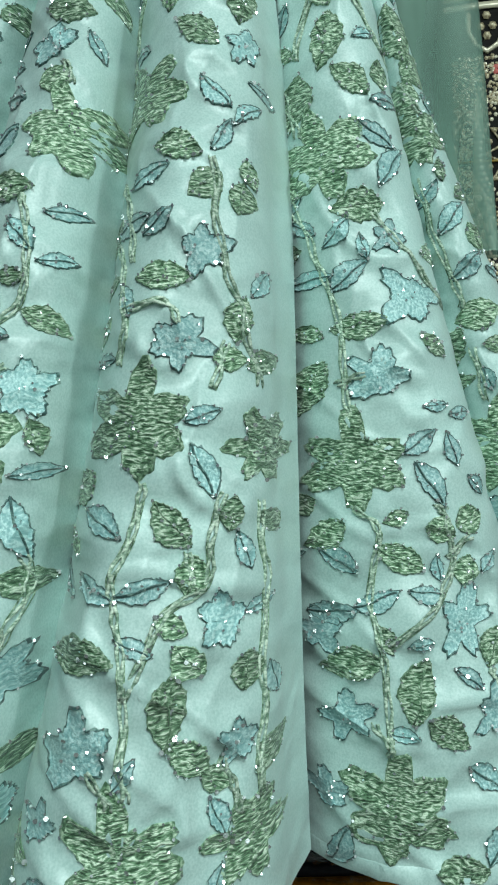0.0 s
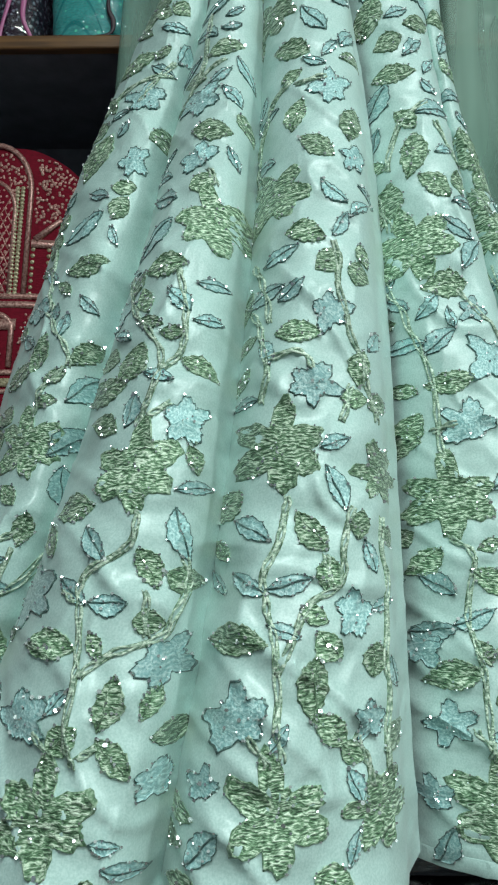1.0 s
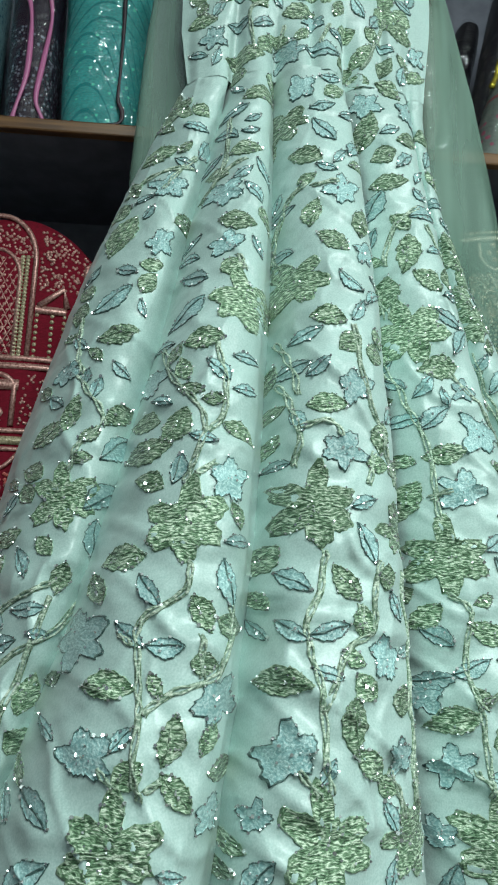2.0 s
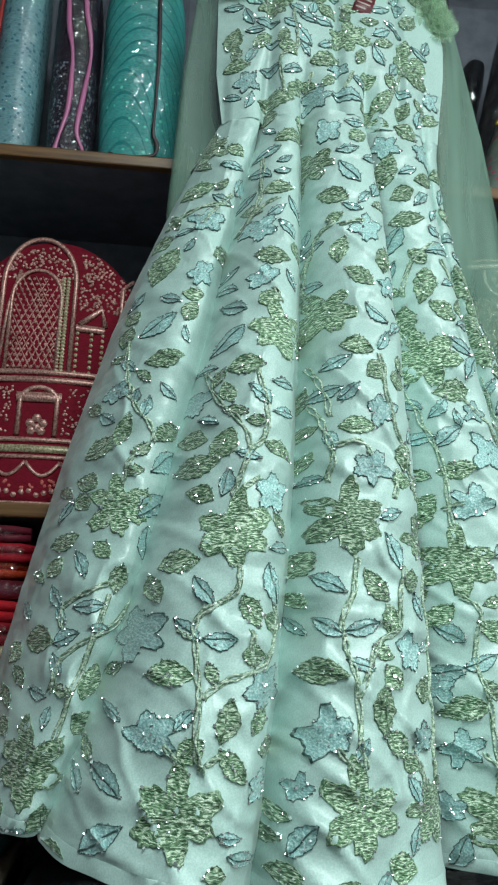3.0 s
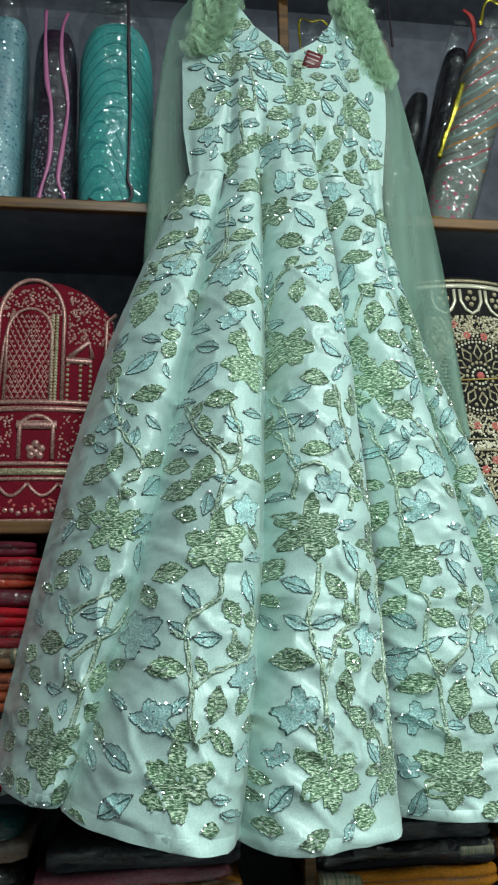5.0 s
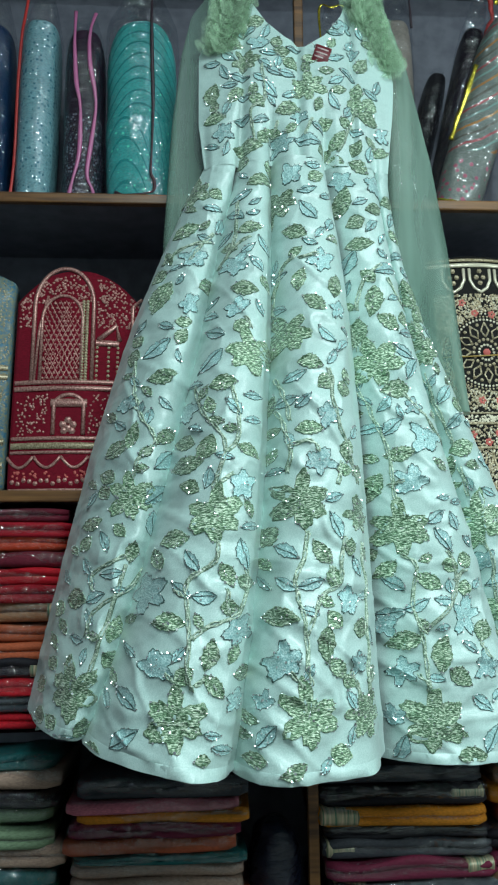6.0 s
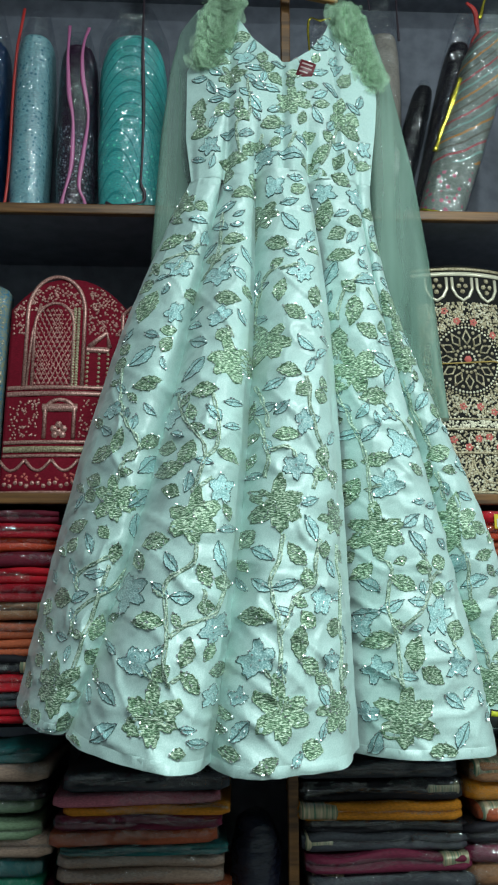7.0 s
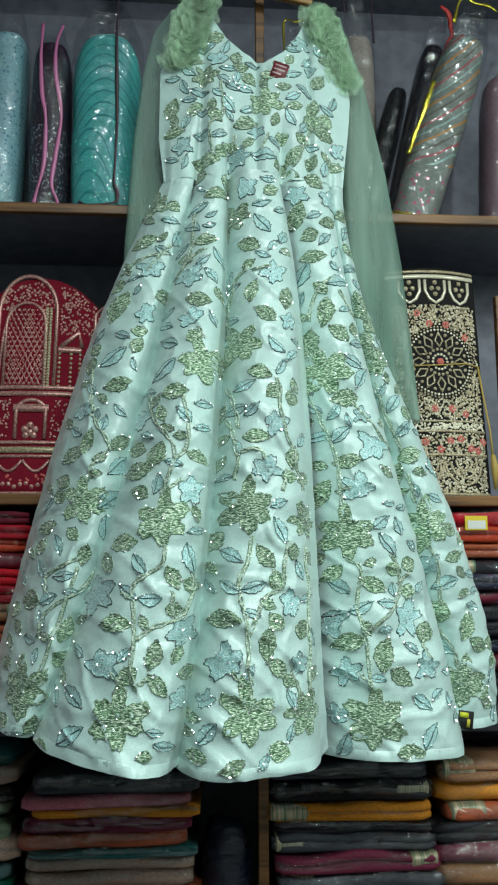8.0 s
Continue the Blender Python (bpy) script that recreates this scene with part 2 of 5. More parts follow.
# ---- the gown: embroidery ----
def thread_mat(name, dark, mid, light, sx=190, sz=560, rough=0.36, dist=0.004, metal=0.0):
    """Floss laid in wavy horizontal rows."""
    m = principled(name, mid, rough, metal, 0.5, 0.25)
    nt = m.node_tree
    n, l = nt.nodes, nt.links
    b = n["Principled BSDF"]
    tc = n.new("ShaderNodeTexCoord")
    warp = n.new("ShaderNodeTexNoise")
    warp.inputs["Scale"].default_value = 45
    l.new(tc.outputs["Object"], warp.inputs["Vector"])
    mad = n.new("ShaderNodeVectorMath")
    mad.operation = "MULTIPLY_ADD"
    mad.inputs[1].default_value = (0.010, 0.0, 0.008)
    l.new(warp.outputs["Color"], mad.inputs[0])
    l.new(tc.outputs["Object"], mad.inputs[2])
    mp = n.new("ShaderNodeMapping")
    mp.inputs["Scale"].default_value = (sx, 40, sz)
    l.new(mad.outputs[0], mp.inputs["Vector"])
    tex = n.new("ShaderNodeTexNoise")
    tex.inputs["Scale"].default_value, tex.inputs["Detail"].default_value = 1.0, 3.0
    l.new(mp.outputs[0], tex.inputs["Vector"])
    ramp = n.new("ShaderNodeValToRGB")
    e = ramp.color_ramp.elements
    e[0].position, e[0].color = 0.36, (*dark, 1)
    e[1].position, e[1].color = 0.63, (*light, 1)
    k = e.new(0.5)
    k.color = (*mid, 1)
    l.new(tex.outputs["Fac"], ramp.inputs[0])
    info = n.new("ShaderNodeObjectInfo")
    rng = n.new("ShaderNodeMapRange")
    rng.inputs["To Min"].default_value, rng.inputs["To Max"].default_value = 0.8, 1.2
    l.new(info.outputs["Random"], rng.inputs["Value"])
    hsv = n.new("ShaderNodeHueSaturation")
    l.new(ramp.outputs[0], hsv.inputs["Color"])
    l.new(rng.outputs[0], hsv.inputs["Value"])
    l.new(hsv.outputs[0], b.inputs["Base Color"])
    bp = n.new("ShaderNodeBump")
    bp.inputs["Strength"].default_value, bp.inputs["Distance"].default_value = 0.9, dist
    l.new(tex.outputs["Fac"], bp.inputs["Height"])
    l.new(bp.outputs[0], b.inputs["Normal"])
    return m


# Floss greens, with thread shadows and silvery highlights put into the end tones.
M_FLOSS = thread_mat("green_floss", (0.028, 0.085, 0.034), (0.19, 0.345, 0.190), (0.81, 0.95, 0.75))
M_BLUE = thread_mat("blue_sequin_cloth", (0.22, 0.43, 0.43), (0.34, 0.57, 0.56), (0.57, 0.78, 0.76), 420, 420, 0.35, 0.0012)
M_CORD = thread_mat("dark_teal_cord", (0.02, 0.06, 0.055), (0.05, 0.125, 0.115), (0.20, 0.32, 0.28), 300, 300, 0.4, 0.001)
M_OLIVE = thread_mat("olive_cord", (0.05, 0.11, 0.055), (0.15, 0.27, 0.15), (0.45, 0.58, 0.42), 300, 300, 0.4, 0.001)
M_VINE = thread_mat("pale_vine_cord", (0.13, 0.23, 0.15), (0.37, 0.49, 0.37), (0.72, 0.82, 0.68), 230, 420, 0.45, 0.0015)
M_SEQUIN = principled("clear_sequin", (0.90, 0.97, 0.96), 0.22, 0.9, 1.0)

rng = random.Random(5)


def lobed(a, lobes, base):
    """Radius at angle a of a shape with pointed lobes (angle, length, half width)."""
    rad = base
    for c, length, half in lobes:
        d = abs((a - c + math.pi) % (2 * math.pi) - math.pi) / half
        if d < 1:
            rad = max(rad, base + (length - base) * (1 - d ** 1.5))
    return rad


def outline(kind, size, seed):
    """Closed 2D outline of a motif, long axis along +x."""
    r = random.Random(seed)
    pts = []
    n = 72
    if kind == "flower":
        lobes = [(math.pi / 2 + k * math.pi / 3 + r.uniform(-0.16, 0.16), r.uniform(0.86, 1.14), r.uniform(0.50, 0.66)) for k in range(6)]
        lobes[0] = (math.pi / 2 + r.uniform(-0.2, 0.2), 1.22, 0.42)
    elif kind == "star":
        lobes = [(c + r.uniform(-0.25, 0.25), r.uniform(0.82, 1.22), r.uniform(0.42, 0.72)) for c in (0.25, 1.45, 2.7, 4.0, 5.15)]
        lobes.pop(r.randrange(5)) if r.random() < 0.4 else None
    for i in range(n):
        a = 2 * math.pi * i / n
        if kind == "flower":
            rad = size * lobed(a, lobes, 0.52) * (1 + 0.045 * math.sin(19 * a + seed) + 0.05 * r.uniform(-1, 1))
            pts.append((rad * math.cos(a) * 1.06, rad * math.sin(a)))
        elif kind == "star":
            rad = size * lobed(a, lobes, 0.58) * (1 + 0.05 * math.sin(21 * a + seed) + 0.05 * r.uniform(-1, 1))
            pts.append((rad * math.cos(a), rad * math.sin(a) * 0.86))
        else:
            wide = {"leaf": 0.48, "blue": 0.40, "oval": 0.68}[kind] * (0.86 + 0.30 * ((seed * 7) % 11) / 11)
            c, s = math.cos(a), math.sin(a)
            tip = (1 - abs(c) ** 2.4 * 0.62) * (1 + 0.22 * math.sin(seed) * c)
            jag = 1 + (0.10 if kind != "oval" else 0.07) * (((a * 13 / (2 * math.pi)) % 1.0) - 0.5) * 2 * (1 - abs(c) ** 4) + 0.04 * r.uniform(-1, 1)
            bend = 0.07 * size * math.sin(seed * 1.7) * (1 - c * c)
            pts.append((size * 0.5 * c * (1 + 0.05 * r.uniform(-1, 1)), size * 0.5 * wide * s * tip * jag * 1.15 + bend))
    return pts


def place(p, x, z, lift):
    if p < 5:
        z = max(z, HEM[p][0] + (HEM[p][1] - HEM[p][0]) * min(1.0, max(0.0, (x - np.polyval(EDGE_X[p], 1.03)) / (np.polyval(EDGE_X[p + 1], 1.03) - np.polyval(EDGE_X[p], 1.03)))) + 0.004)
    y = bodice_y(x, z) if p == 5 else skirt_y(p, x, z)
    return (x, y - lift, z + lift * 0.25)


SEQ = []
TAKEN = []


def motif(kind, p, x, z, angle, size, seed):
    out = outline(kind, size, seed)
    TAKEN.append((x, z, {"flower": size, "star": size * 0.95}.get(kind, size * 0.5), p))
    ca, sa = math.cos(radians(angle)), math.sin(radians(angle))

    def at(u, v, lift):
        return place(p, x + u * ca - v * sa, z + u * sa + v * ca, lift)

    bm = bmesh.new()
    fr = (0.3, 0.6, 0.90, 0.935, 0.98, 1.0)
    puff = 0.0021 if kind in ("flower", "leaf", "oval") else 0.0020
    lifts = (puff, puff, puff * 0.85, puff + 0.0007, puff * 0.7, -0.0014)
    mid = bm.verts.new(at(0, 0, puff))
    rings = [[bm.verts.new(at(u * f, v * f, h)) for u, v in out] for f, h in zip(fr, lifts)]
    n = len(out)
    for i in range(n):
        bm.faces.new((mid, rings[0][i], rings[0][(i + 1) % n]))
    for k, (a, b) in enumerate(zip(rings, rings[1:])):
        for i in range(n):
            f = bm.faces.new((a[i], b[i], b[(i + 1) % n], a[(i + 1) % n]))
            f.material_index = 1 if k >= 2 else 0
    if kind == "blue":
        tube(bm, [at(size * t, 0.02 * size * math.sin(9 * t), puff + 0.0005) for t in (-0.47, -0.3, -0.1, 0.1, 0.3, 0.4)], size * 0.022, 5, 1)
    elif kind in ("leaf", "oval"):
        tube(bm, [at(size * t, 0.03 * size * math.sin(8 * t), puff) for t in (-0.45, -0.2, 0.1, 0.34)], size * 0.016, 5, 1)
    mats = {"flower": (M_FLOSS, M_OLIVE), "leaf": (M_FLOSS, M_OLIVE), "oval": (M_FLOSS, M_OLIVE), "blue": (M_BLUE, M_CORD), "star": (M_BLUE, M_CORD)}[kind]
    names = {"flower": ("flower", "raised green floss flower"), "leaf": ("green_leaf", "raised green floss leaf"), "oval": ("green_bud", "round green floss leaf"),
             "blue": ("blue_leaf", "pale blue leaf with dark cord edge"), "star": ("blue_blossom", "pale blue jagged blossom with cord edge")}[kind]
    part(names[0], bm, mats, gown, names[1])
    for _ in range({"flower": 46, "leaf": 18, "oval": 8, "blue": 14, "star": 22}[kind]):
        u, v = rng.choice(out)
        f = rng.choice((0.97, 0.97, rng.random()))
        SEQ.append(at(u * f, v * f, puff + 0.0016))


def smooth_line(ctrl, steps=6):
    c = [Vector(v) for v in ctrl]
    c = [2 * c[0] - c[1]] + c + [2 * c[-1] - c[-2]]
    out = []
    for i in range(1, len(c) - 2):
        for k in range(steps):
            t = k / steps
            a, b, d, e = c[i - 1], c[i], c[i + 1], c[i + 2]
            out.append(0.5 * (2 * b + (d - a) * t + (2 * a - 5 * b + 4 * d - e) * t * t + (3 * b - a - 3 * d + e) * t ** 3))
    out.append(c[-2])
    return out


def stem(p, pts, width=0.0036):
    """Two twisted strands laid side by side along pts (x, z)."""
    bm = bmesh.new()
    line = smooth_line([(x, z, 0) for x, z in pts], 7)
    for c in line[1:-1]:
        c.x += 0.006 * noise.noise(Vector((c.x * 20, 1.5, c.y * 28)))
    for side in (-1, 1):
        way = []
        for i, c in enumerate(line):
            d = (line[min(i + 1, len(line) - 1)] - line[max(i - 1, 0)]).normalized()
            w = side * width * (0.50 + 0.42 * math.sin(i * 1.25 + side * 0.4 + 7 * pts[0][0]))
            way.append(place(p, c.x - d.y * w, c.y + d.x * w, 0.0016))
        tube(bm, way, lambda t: 0.0015 + 0.0004 * math.sin(t * 55 + side), 6, 0, 0.9)
        tube(bm, [place(p, line[i].x - side * width * 1.25 * 0.7, line[i].y + side * width * 0.5, 0.0010) for i in range(len(line))], 0.0007, 4, 1)
    part("vine_stem", bm, (M_VINE, M_OLIVE), gown, "pale green corded vine")


# Where the motifs lie on each panel and on the bodice: x, height, angle, size; and the vines as runs of (x, height).
MOTIFS_FAR_LEFT = (
    ("leaf", -0.318, 1.816, 60, 0.074), ("star", -0.266, 1.792, 20, 0.023), ("leaf", -0.233, 1.837, 40, 0.04), ("blue", -0.308, 1.751, -30, 0.036),
    ("oval", -0.278, 1.727, 60, 0.036), ("blue", -0.325, 1.709, 30, 0.06), ("leaf", -0.313, 1.651, 10, 0.056), ("oval", -0.368, 1.701, 70, 0.037),
    ("star", -0.379, 1.609, 30, 0.025), ("blue", -0.305, 1.599, -45, 0.033), ("leaf", -0.364, 1.544, 70, 0.053), ("leaf", -0.391, 1.521, 20, 0.054),
    ("leaf", -0.306, 1.538, 40, 0.044), ("blue", -0.308, 1.498, 50, 0.048), ("flower", -0.363, 1.432, 0, 0.041), ("blue", -0.316, 1.436, 40, 0.057),
    ("blue", -0.325, 1.389, 85, 0.045), ("leaf", -0.433, 1.394, 15, 0.045), ("blue", -0.406, 1.36, -65, 0.042), ("leaf", -0.355, 1.34, 75, 0.038),
    ("blue", -0.435, 1.32, -60, 0.036), ("blue", -0.389, 1.307, 5, 0.043),
)
MOTIFS_FAR_LEFT_B = (
    ("oval", -0.452, 1.264, 0, 0.043), ("leaf", -0.381, 1.22, 70, 0.045), ("oval", -0.385, 1.174, -40, 0.032), ("flower", -0.446, 1.127, 0, 0.044),
    ("leaf", -0.424, 1.066, 85, 0.047), ("blue", -0.453, 1.057, 10, 0.037), ("star", -0.258, 1.891, 0, 0.03), ("flower", -0.257, 2.046, 45, 0.032),
    ("leaf", -0.273, 1.954, 15, 0.056), ("blue", -0.211, 1.959, 70, 0.038),
)
STEMS_FAR_LEFT = (
    ((-0.362, 1.597), (-0.332, 1.553), (-0.323, 1.522)), ((-0.327, 1.522), (-0.349, 1.497), (-0.361, 1.467)),
    ((-0.359, 1.339), (-0.388, 1.326), (-0.42, 1.307), (-0.42, 1.279)), ((-0.325, 1.341), (-0.354, 1.288), (-0.397, 1.261), (-0.422, 1.238), (-0.429, 1.206)),
    ((-0.365, 1.321), (-0.391, 1.234), (-0.416, 1.155)), ((-0.224, 1.924), (-0.279, 1.916), (-0.319, 1.893)),
    ((-0.221, 1.942), (-0.251, 1.909), (-0.266, 1.886)), ((-0.365, 1.693), (-0.366, 1.638), (-0.357, 1.601)),
)
MOTIFS_LEFT = (
    ("blue", -0.129, 1.906, -55, 0.04), ("blue", -0.145, 1.86, -50, 0.039), ("blue", -0.087, 1.946, 35, 0.043), ("star", -0.185, 1.86, 40, 0.028),
    ("leaf", -0.167, 1.806, -10, 0.052), ("star", -0.181, 1.768, 10, 0.027), ("blue", -0.22, 1.725, -35, 0.04), ("blue", -0.229, 1.669, 40, 0.056),
    ("flower", -0.159, 1.678, 10, 0.043), ("leaf", -0.207, 1.617, 5, 0.049), ("star", -0.271, 1.584, 60, 0.029), ("blue", -0.157, 1.598, 5, 0.036),
    ("blue", -0.192, 1.574, -50, 0.042), ("blue", -0.161, 1.551, 5, 0.031), ("leaf", -0.238, 1.506, 60, 0.051), ("leaf", -0.267, 1.48, 10, 0.056),
    ("leaf", -0.168, 1.498, -30, 0.043), ("star", -0.177, 1.442, 80, 0.028), ("flower", -0.226, 1.394, 0, 0.043), ("blue", -0.169, 1.376, 10, 0.033),
    ("leaf", -0.286, 1.356, 10, 0.049), ("blue", -0.257, 1.324, -55, 0.042),
)
MOTIFS_LEFT_B = (
    ("blue", -0.178, 1.333, -75, 0.053), ("leaf", -0.206, 1.302, -60, 0.042), ("blue", -0.275, 1.281, -40, 0.038), ("blue", -0.24, 1.272, 0, 0.039),
    ("star", -0.329, 1.275, 30, 0.033), ("leaf", -0.292, 1.232, 0, 0.054), ("star", -0.311, 1.173, 20, 0.031), ("leaf", -0.233, 1.191, 75, 0.047),
    ("leaf", -0.226, 1.147, -50, 0.045), ("star", -0.188, 1.225, 40, 0.026), ("star", -0.193, 1.125, 70, 0.019), ("flower", -0.28, 1.102, 0, 0.044),
    ("blue", -0.354, 1.126, -35, 0.045), ("blue", -0.354, 1.073, 35, 0.054), ("oval", -0.406, 1.046, 0, 0.033), ("oval", -0.183, 1.16, 0, 0.03),
    ("oval", -0.242, 1.05, 0, 0.024), ("star", -0.208, 2.178, 60, 0.033), ("oval", -0.167, 2.1, 80, 0.033), ("leaf", -0.132, 2.048, 15, 0.056),
    ("blue", -0.198, 2.094, 10, 0.052), ("blue", -0.169, 2.016, 20, 0.044),
)
MOTIFS_LEFT_C = (
    ("blue", -0.215, 2.069, -70, 0.048), ("blue", -0.18, 1.973, -40, 0.04), ("leaf", -0.154, 1.938, 10, 0.049), ("leaf", -0.111, 2.087, 80, 0.044),
)
STEMS_LEFT = (
    ((-0.254, 1.628), (-0.241, 1.575), (-0.215, 1.534), (-0.207, 1.493), (-0.218, 1.46), (-0.224, 1.436)), ((-0.192, 1.611), (-0.182, 1.558), (-0.187, 1.518), (-0.207, 1.493)),
    ((-0.213, 1.445), (-0.193, 1.46)), ((-0.22, 1.354), (-0.224, 1.323), (-0.258, 1.298), (-0.266, 1.272), (-0.261, 1.231), (-0.259, 1.207), (-0.261, 1.159), (-0.257, 1.142)),
    ((-0.257, 1.211), (-0.23, 1.231), (-0.188, 1.246), (-0.177, 1.28), (-0.176, 1.311)), ((-0.206, 1.282), (-0.204, 1.243)),
    ((-0.295, 1.166), (-0.28, 1.15)), ((-0.253, 1.148), (-0.239, 1.157)),
)
STEMS_LEFT_B = (
    ((-0.154, 1.919), (-0.185, 1.901), (-0.214, 1.867)), ((-0.175, 2.007), (-0.18, 1.925), (-0.196, 1.893)),
    ((-0.27, 1.272), (-0.284, 1.281)), ((-0.169, 1.746), (-0.159, 1.723)),
)
MOTIFS_CENTRE = (
    ("star", -0.028, 1.859, 20, 0.028), ("leaf", -0.068, 1.824, 75, 0.05), ("leaf", -0.047, 1.774, -35, 0.049), ("blue", -0.029, 1.711, -50, 0.044),
    ("flower", -0.095, 1.72, 20, 0.04), ("leaf", -0.061, 1.653, -15, 0.045), ("blue", -0.087, 1.633, 20, 0.041), ("blue", -0.024, 1.667, 60, 0.036),
    ("leaf", -0.005, 1.809, 80, 0.048), ("star", -0.003, 1.764, 80, 0.02), ("blue", -0.104, 1.591, 5, 0.041), ("blue", -0.077, 1.586, 40, 0.035),
    ("leaf", -0.069, 1.534, 0, 0.05), ("star", -0.038, 1.56, 80, 0.027), ("oval", -0.007, 1.61, 80, 0.033), ("star", -0.057, 1.48, -20, 0.029),
    ("leaf", -0.006, 1.501, 80, 0.042), ("oval", -0.015, 1.468, 0, 0.029), ("flower", -0.09, 1.414, 0, 0.046), ("blue", -0.036, 1.421, 20, 0.032),
    ("blue", -0.036, 1.378, -65, 0.048), ("leaf", -0.143, 1.362, 35, 0.046),
)
MOTIFS_CENTRE_B = (
    ("leaf", -0.059, 1.337, -50, 0.047), ("oval", -0.012, 1.344, 80, 0.029), ("blue", -0.114, 1.337, -30, 0.041), ("blue", -0.116, 1.289, -30, 0.038),
    ("blue", -0.08, 1.289, 15, 0.046), ("flower", 0.013, 1.395, 85, 0.03), ("blue", -0.003, 1.315, -70, 0.034), ("star", -0.02, 1.262, 70, 0.026),
    ("blue", 0.01, 1.27, 20, 0.027), ("leaf", -0.126, 1.238, 0, 0.055), ("oval", -0.001, 1.222, 80, 0.032), ("star", -0.124, 1.18, 20, 0.033),
    ("leaf", -0.058, 1.201, 85, 0.056), ("leaf", -0.045, 1.166, -45, 0.041), ("star", -0.008, 1.172, 80, 0.021), ("flower", -0.091, 1.105, 0, 0.045),
    ("blue", -0.023, 1.119, -65, 0.032), ("flower", 0.001, 1.098, 85, 0.033), ("leaf", -0.117, 1.035, 20, 0.044), ("blue", -0.153, 1.077, 50, 0.045),
    ("star", -0.153, 1.123, 10, 0.018), ("blue", -0.068, 1.037, 45, 0.028),
)
MOTIFS_CENTRE_C = (
    ("oval", -0.043, 1.05, -20, 0.037), ("blue", -0.024, 1.071, 70, 0.031), ("leaf", -0.169, 1.043, 0, 0.035), ("leaf", -0.134, 1.692, 70, 0.058),
    ("leaf", -0.13, 1.59, 60, 0.048), ("star", -0.076, 2.06, 20, 0.028), ("oval", -0.027, 2.051, 30, 0.036), ("blue", -0.046, 2.022, 15, 0.04),
    ("blue", -0.047, 1.973, -55, 0.054), ("flower", -0.097, 1.999, 20, 0.032), ("leaf", -0.073, 1.927, -25, 0.047), ("leaf", -0.116, 1.976, -70, 0.044),
)
STEMS_CENTRE = (
    ((-0.118, 1.578), (-0.105, 1.545), (-0.103, 1.503), (-0.107, 1.463)), ((-0.103, 1.508), (-0.07, 1.514), (-0.056, 1.495)),
    ((-0.082, 1.368), (-0.088, 1.332), (-0.106, 1.297), (-0.102, 1.272), (-0.094, 1.238), (-0.09, 1.18), (-0.087, 1.147)), ((-0.092, 1.213), (-0.067, 1.267), (-0.034, 1.288), (-0.028, 1.324), (-0.019, 1.36)),
    ((-0.047, 1.315), (-0.042, 1.288)), ((-0.032, 1.644), (-0.025, 1.571), (-0.006, 1.513), (0.009, 1.447)),
    ((0.01, 1.352), (0.013, 1.279), (0.012, 1.19), (0.011, 1.123)), ((-0.075, 1.875), (-0.099, 1.857), (-0.109, 1.817), (-0.113, 1.771)),
)
STEMS_CENTRE_B = (
    ((-0.033, 1.875), (-0.07, 1.867)), ((-0.116, 1.165), (-0.099, 1.142)),
    ((-0.019, 1.16), (-0.009, 1.138), (-0.005, 1.117)), ((-0.116, 1.641), (-0.106, 1.608), (-0.099, 1.553)),
    ((-0.114, 1.799), (-0.11, 1.756)), ((-0.029, 1.443), (-0.018, 1.482)),
)
MOTIFS_RIGHT = (
    ("leaf", 0.058, 1.925, 5, 0.054), ("blue", 0.106, 1.872, 15, 0.053), ("blue", 0.034, 1.89, 60, 0.059), ("leaf", 0.075, 1.808, 80, 0.066),
    ("leaf", 0.1, 1.763, -40, 0.05), ("leaf", 0.194, 2.054, -30, 0.051), ("flower", 0.072, 1.686, 20, 0.046), ("blue", 0.126, 1.707, -35, 0.047),
    ("blue", 0.141, 1.673, 60, 0.052), ("leaf", 0.106, 1.633, 5, 0.055), ("blue", 0.085, 1.607, 50, 0.039), ("blue", 0.061, 1.563, 0, 0.046),
    ("blue", 0.098, 1.563, 40, 0.048), ("star", 0.157, 1.542, -10, 0.037), ("leaf", 0.106, 1.515, 10, 0.056), ("star", 0.124, 1.462, -20, 0.034),
    ("leaf", 0.059, 1.451, 60, 0.066), ("flower", 0.102, 1.381, 0, 0.048), ("blue", 0.162, 1.401, 35, 0.042), ("blue", 0.171, 1.36, -55, 0.053),
    ("oval", 0.211, 1.326, 20, 0.033), ("leaf", 0.073, 1.311, 40, 0.047),
)
MOTIFS_RIGHT_B = (
    ("leaf", 0.141, 1.291, -25, 0.054), ("blue", 0.085, 1.286, -30, 0.042), ("blue", 0.081, 1.237, 10, 0.048), ("blue", 0.12, 1.252, 25, 0.048),
    ("star", 0.069, 1.217, 20, 0.024), ("leaf", 0.097, 1.19, 15, 0.059), ("star", 0.199, 1.233, 70, 0.033), ("oval", 0.231, 1.208, 70, 0.04),
    ("leaf", 0.157, 1.172, 75, 0.063), ("leaf", 0.182, 1.135, -35, 0.048), ("star", 0.092, 1.142, 20, 0.028), ("star", 0.231, 1.151, 70, 0.028),
    ("flower", 0.132, 1.062, 0, 0.05), ("star", 0.077, 1.07, 20, 0.021), ("blue", 0.084, 1.02, 70, 0.051), ("blue", 0.218, 1.092, -35, 0.044),
    ("blue", 0.23, 1.038, 60, 0.051), ("oval", 0.193, 1.013, 0, 0.051), ("leaf", 0.045, 1.749, 80, 0.057), ("star", 0.136, 1.601, 60, 0.018),
    ("leaf", 0.018, 2.106, -20, 0.038), ("star", 0.027, 2.064, -30, 0.028),
)
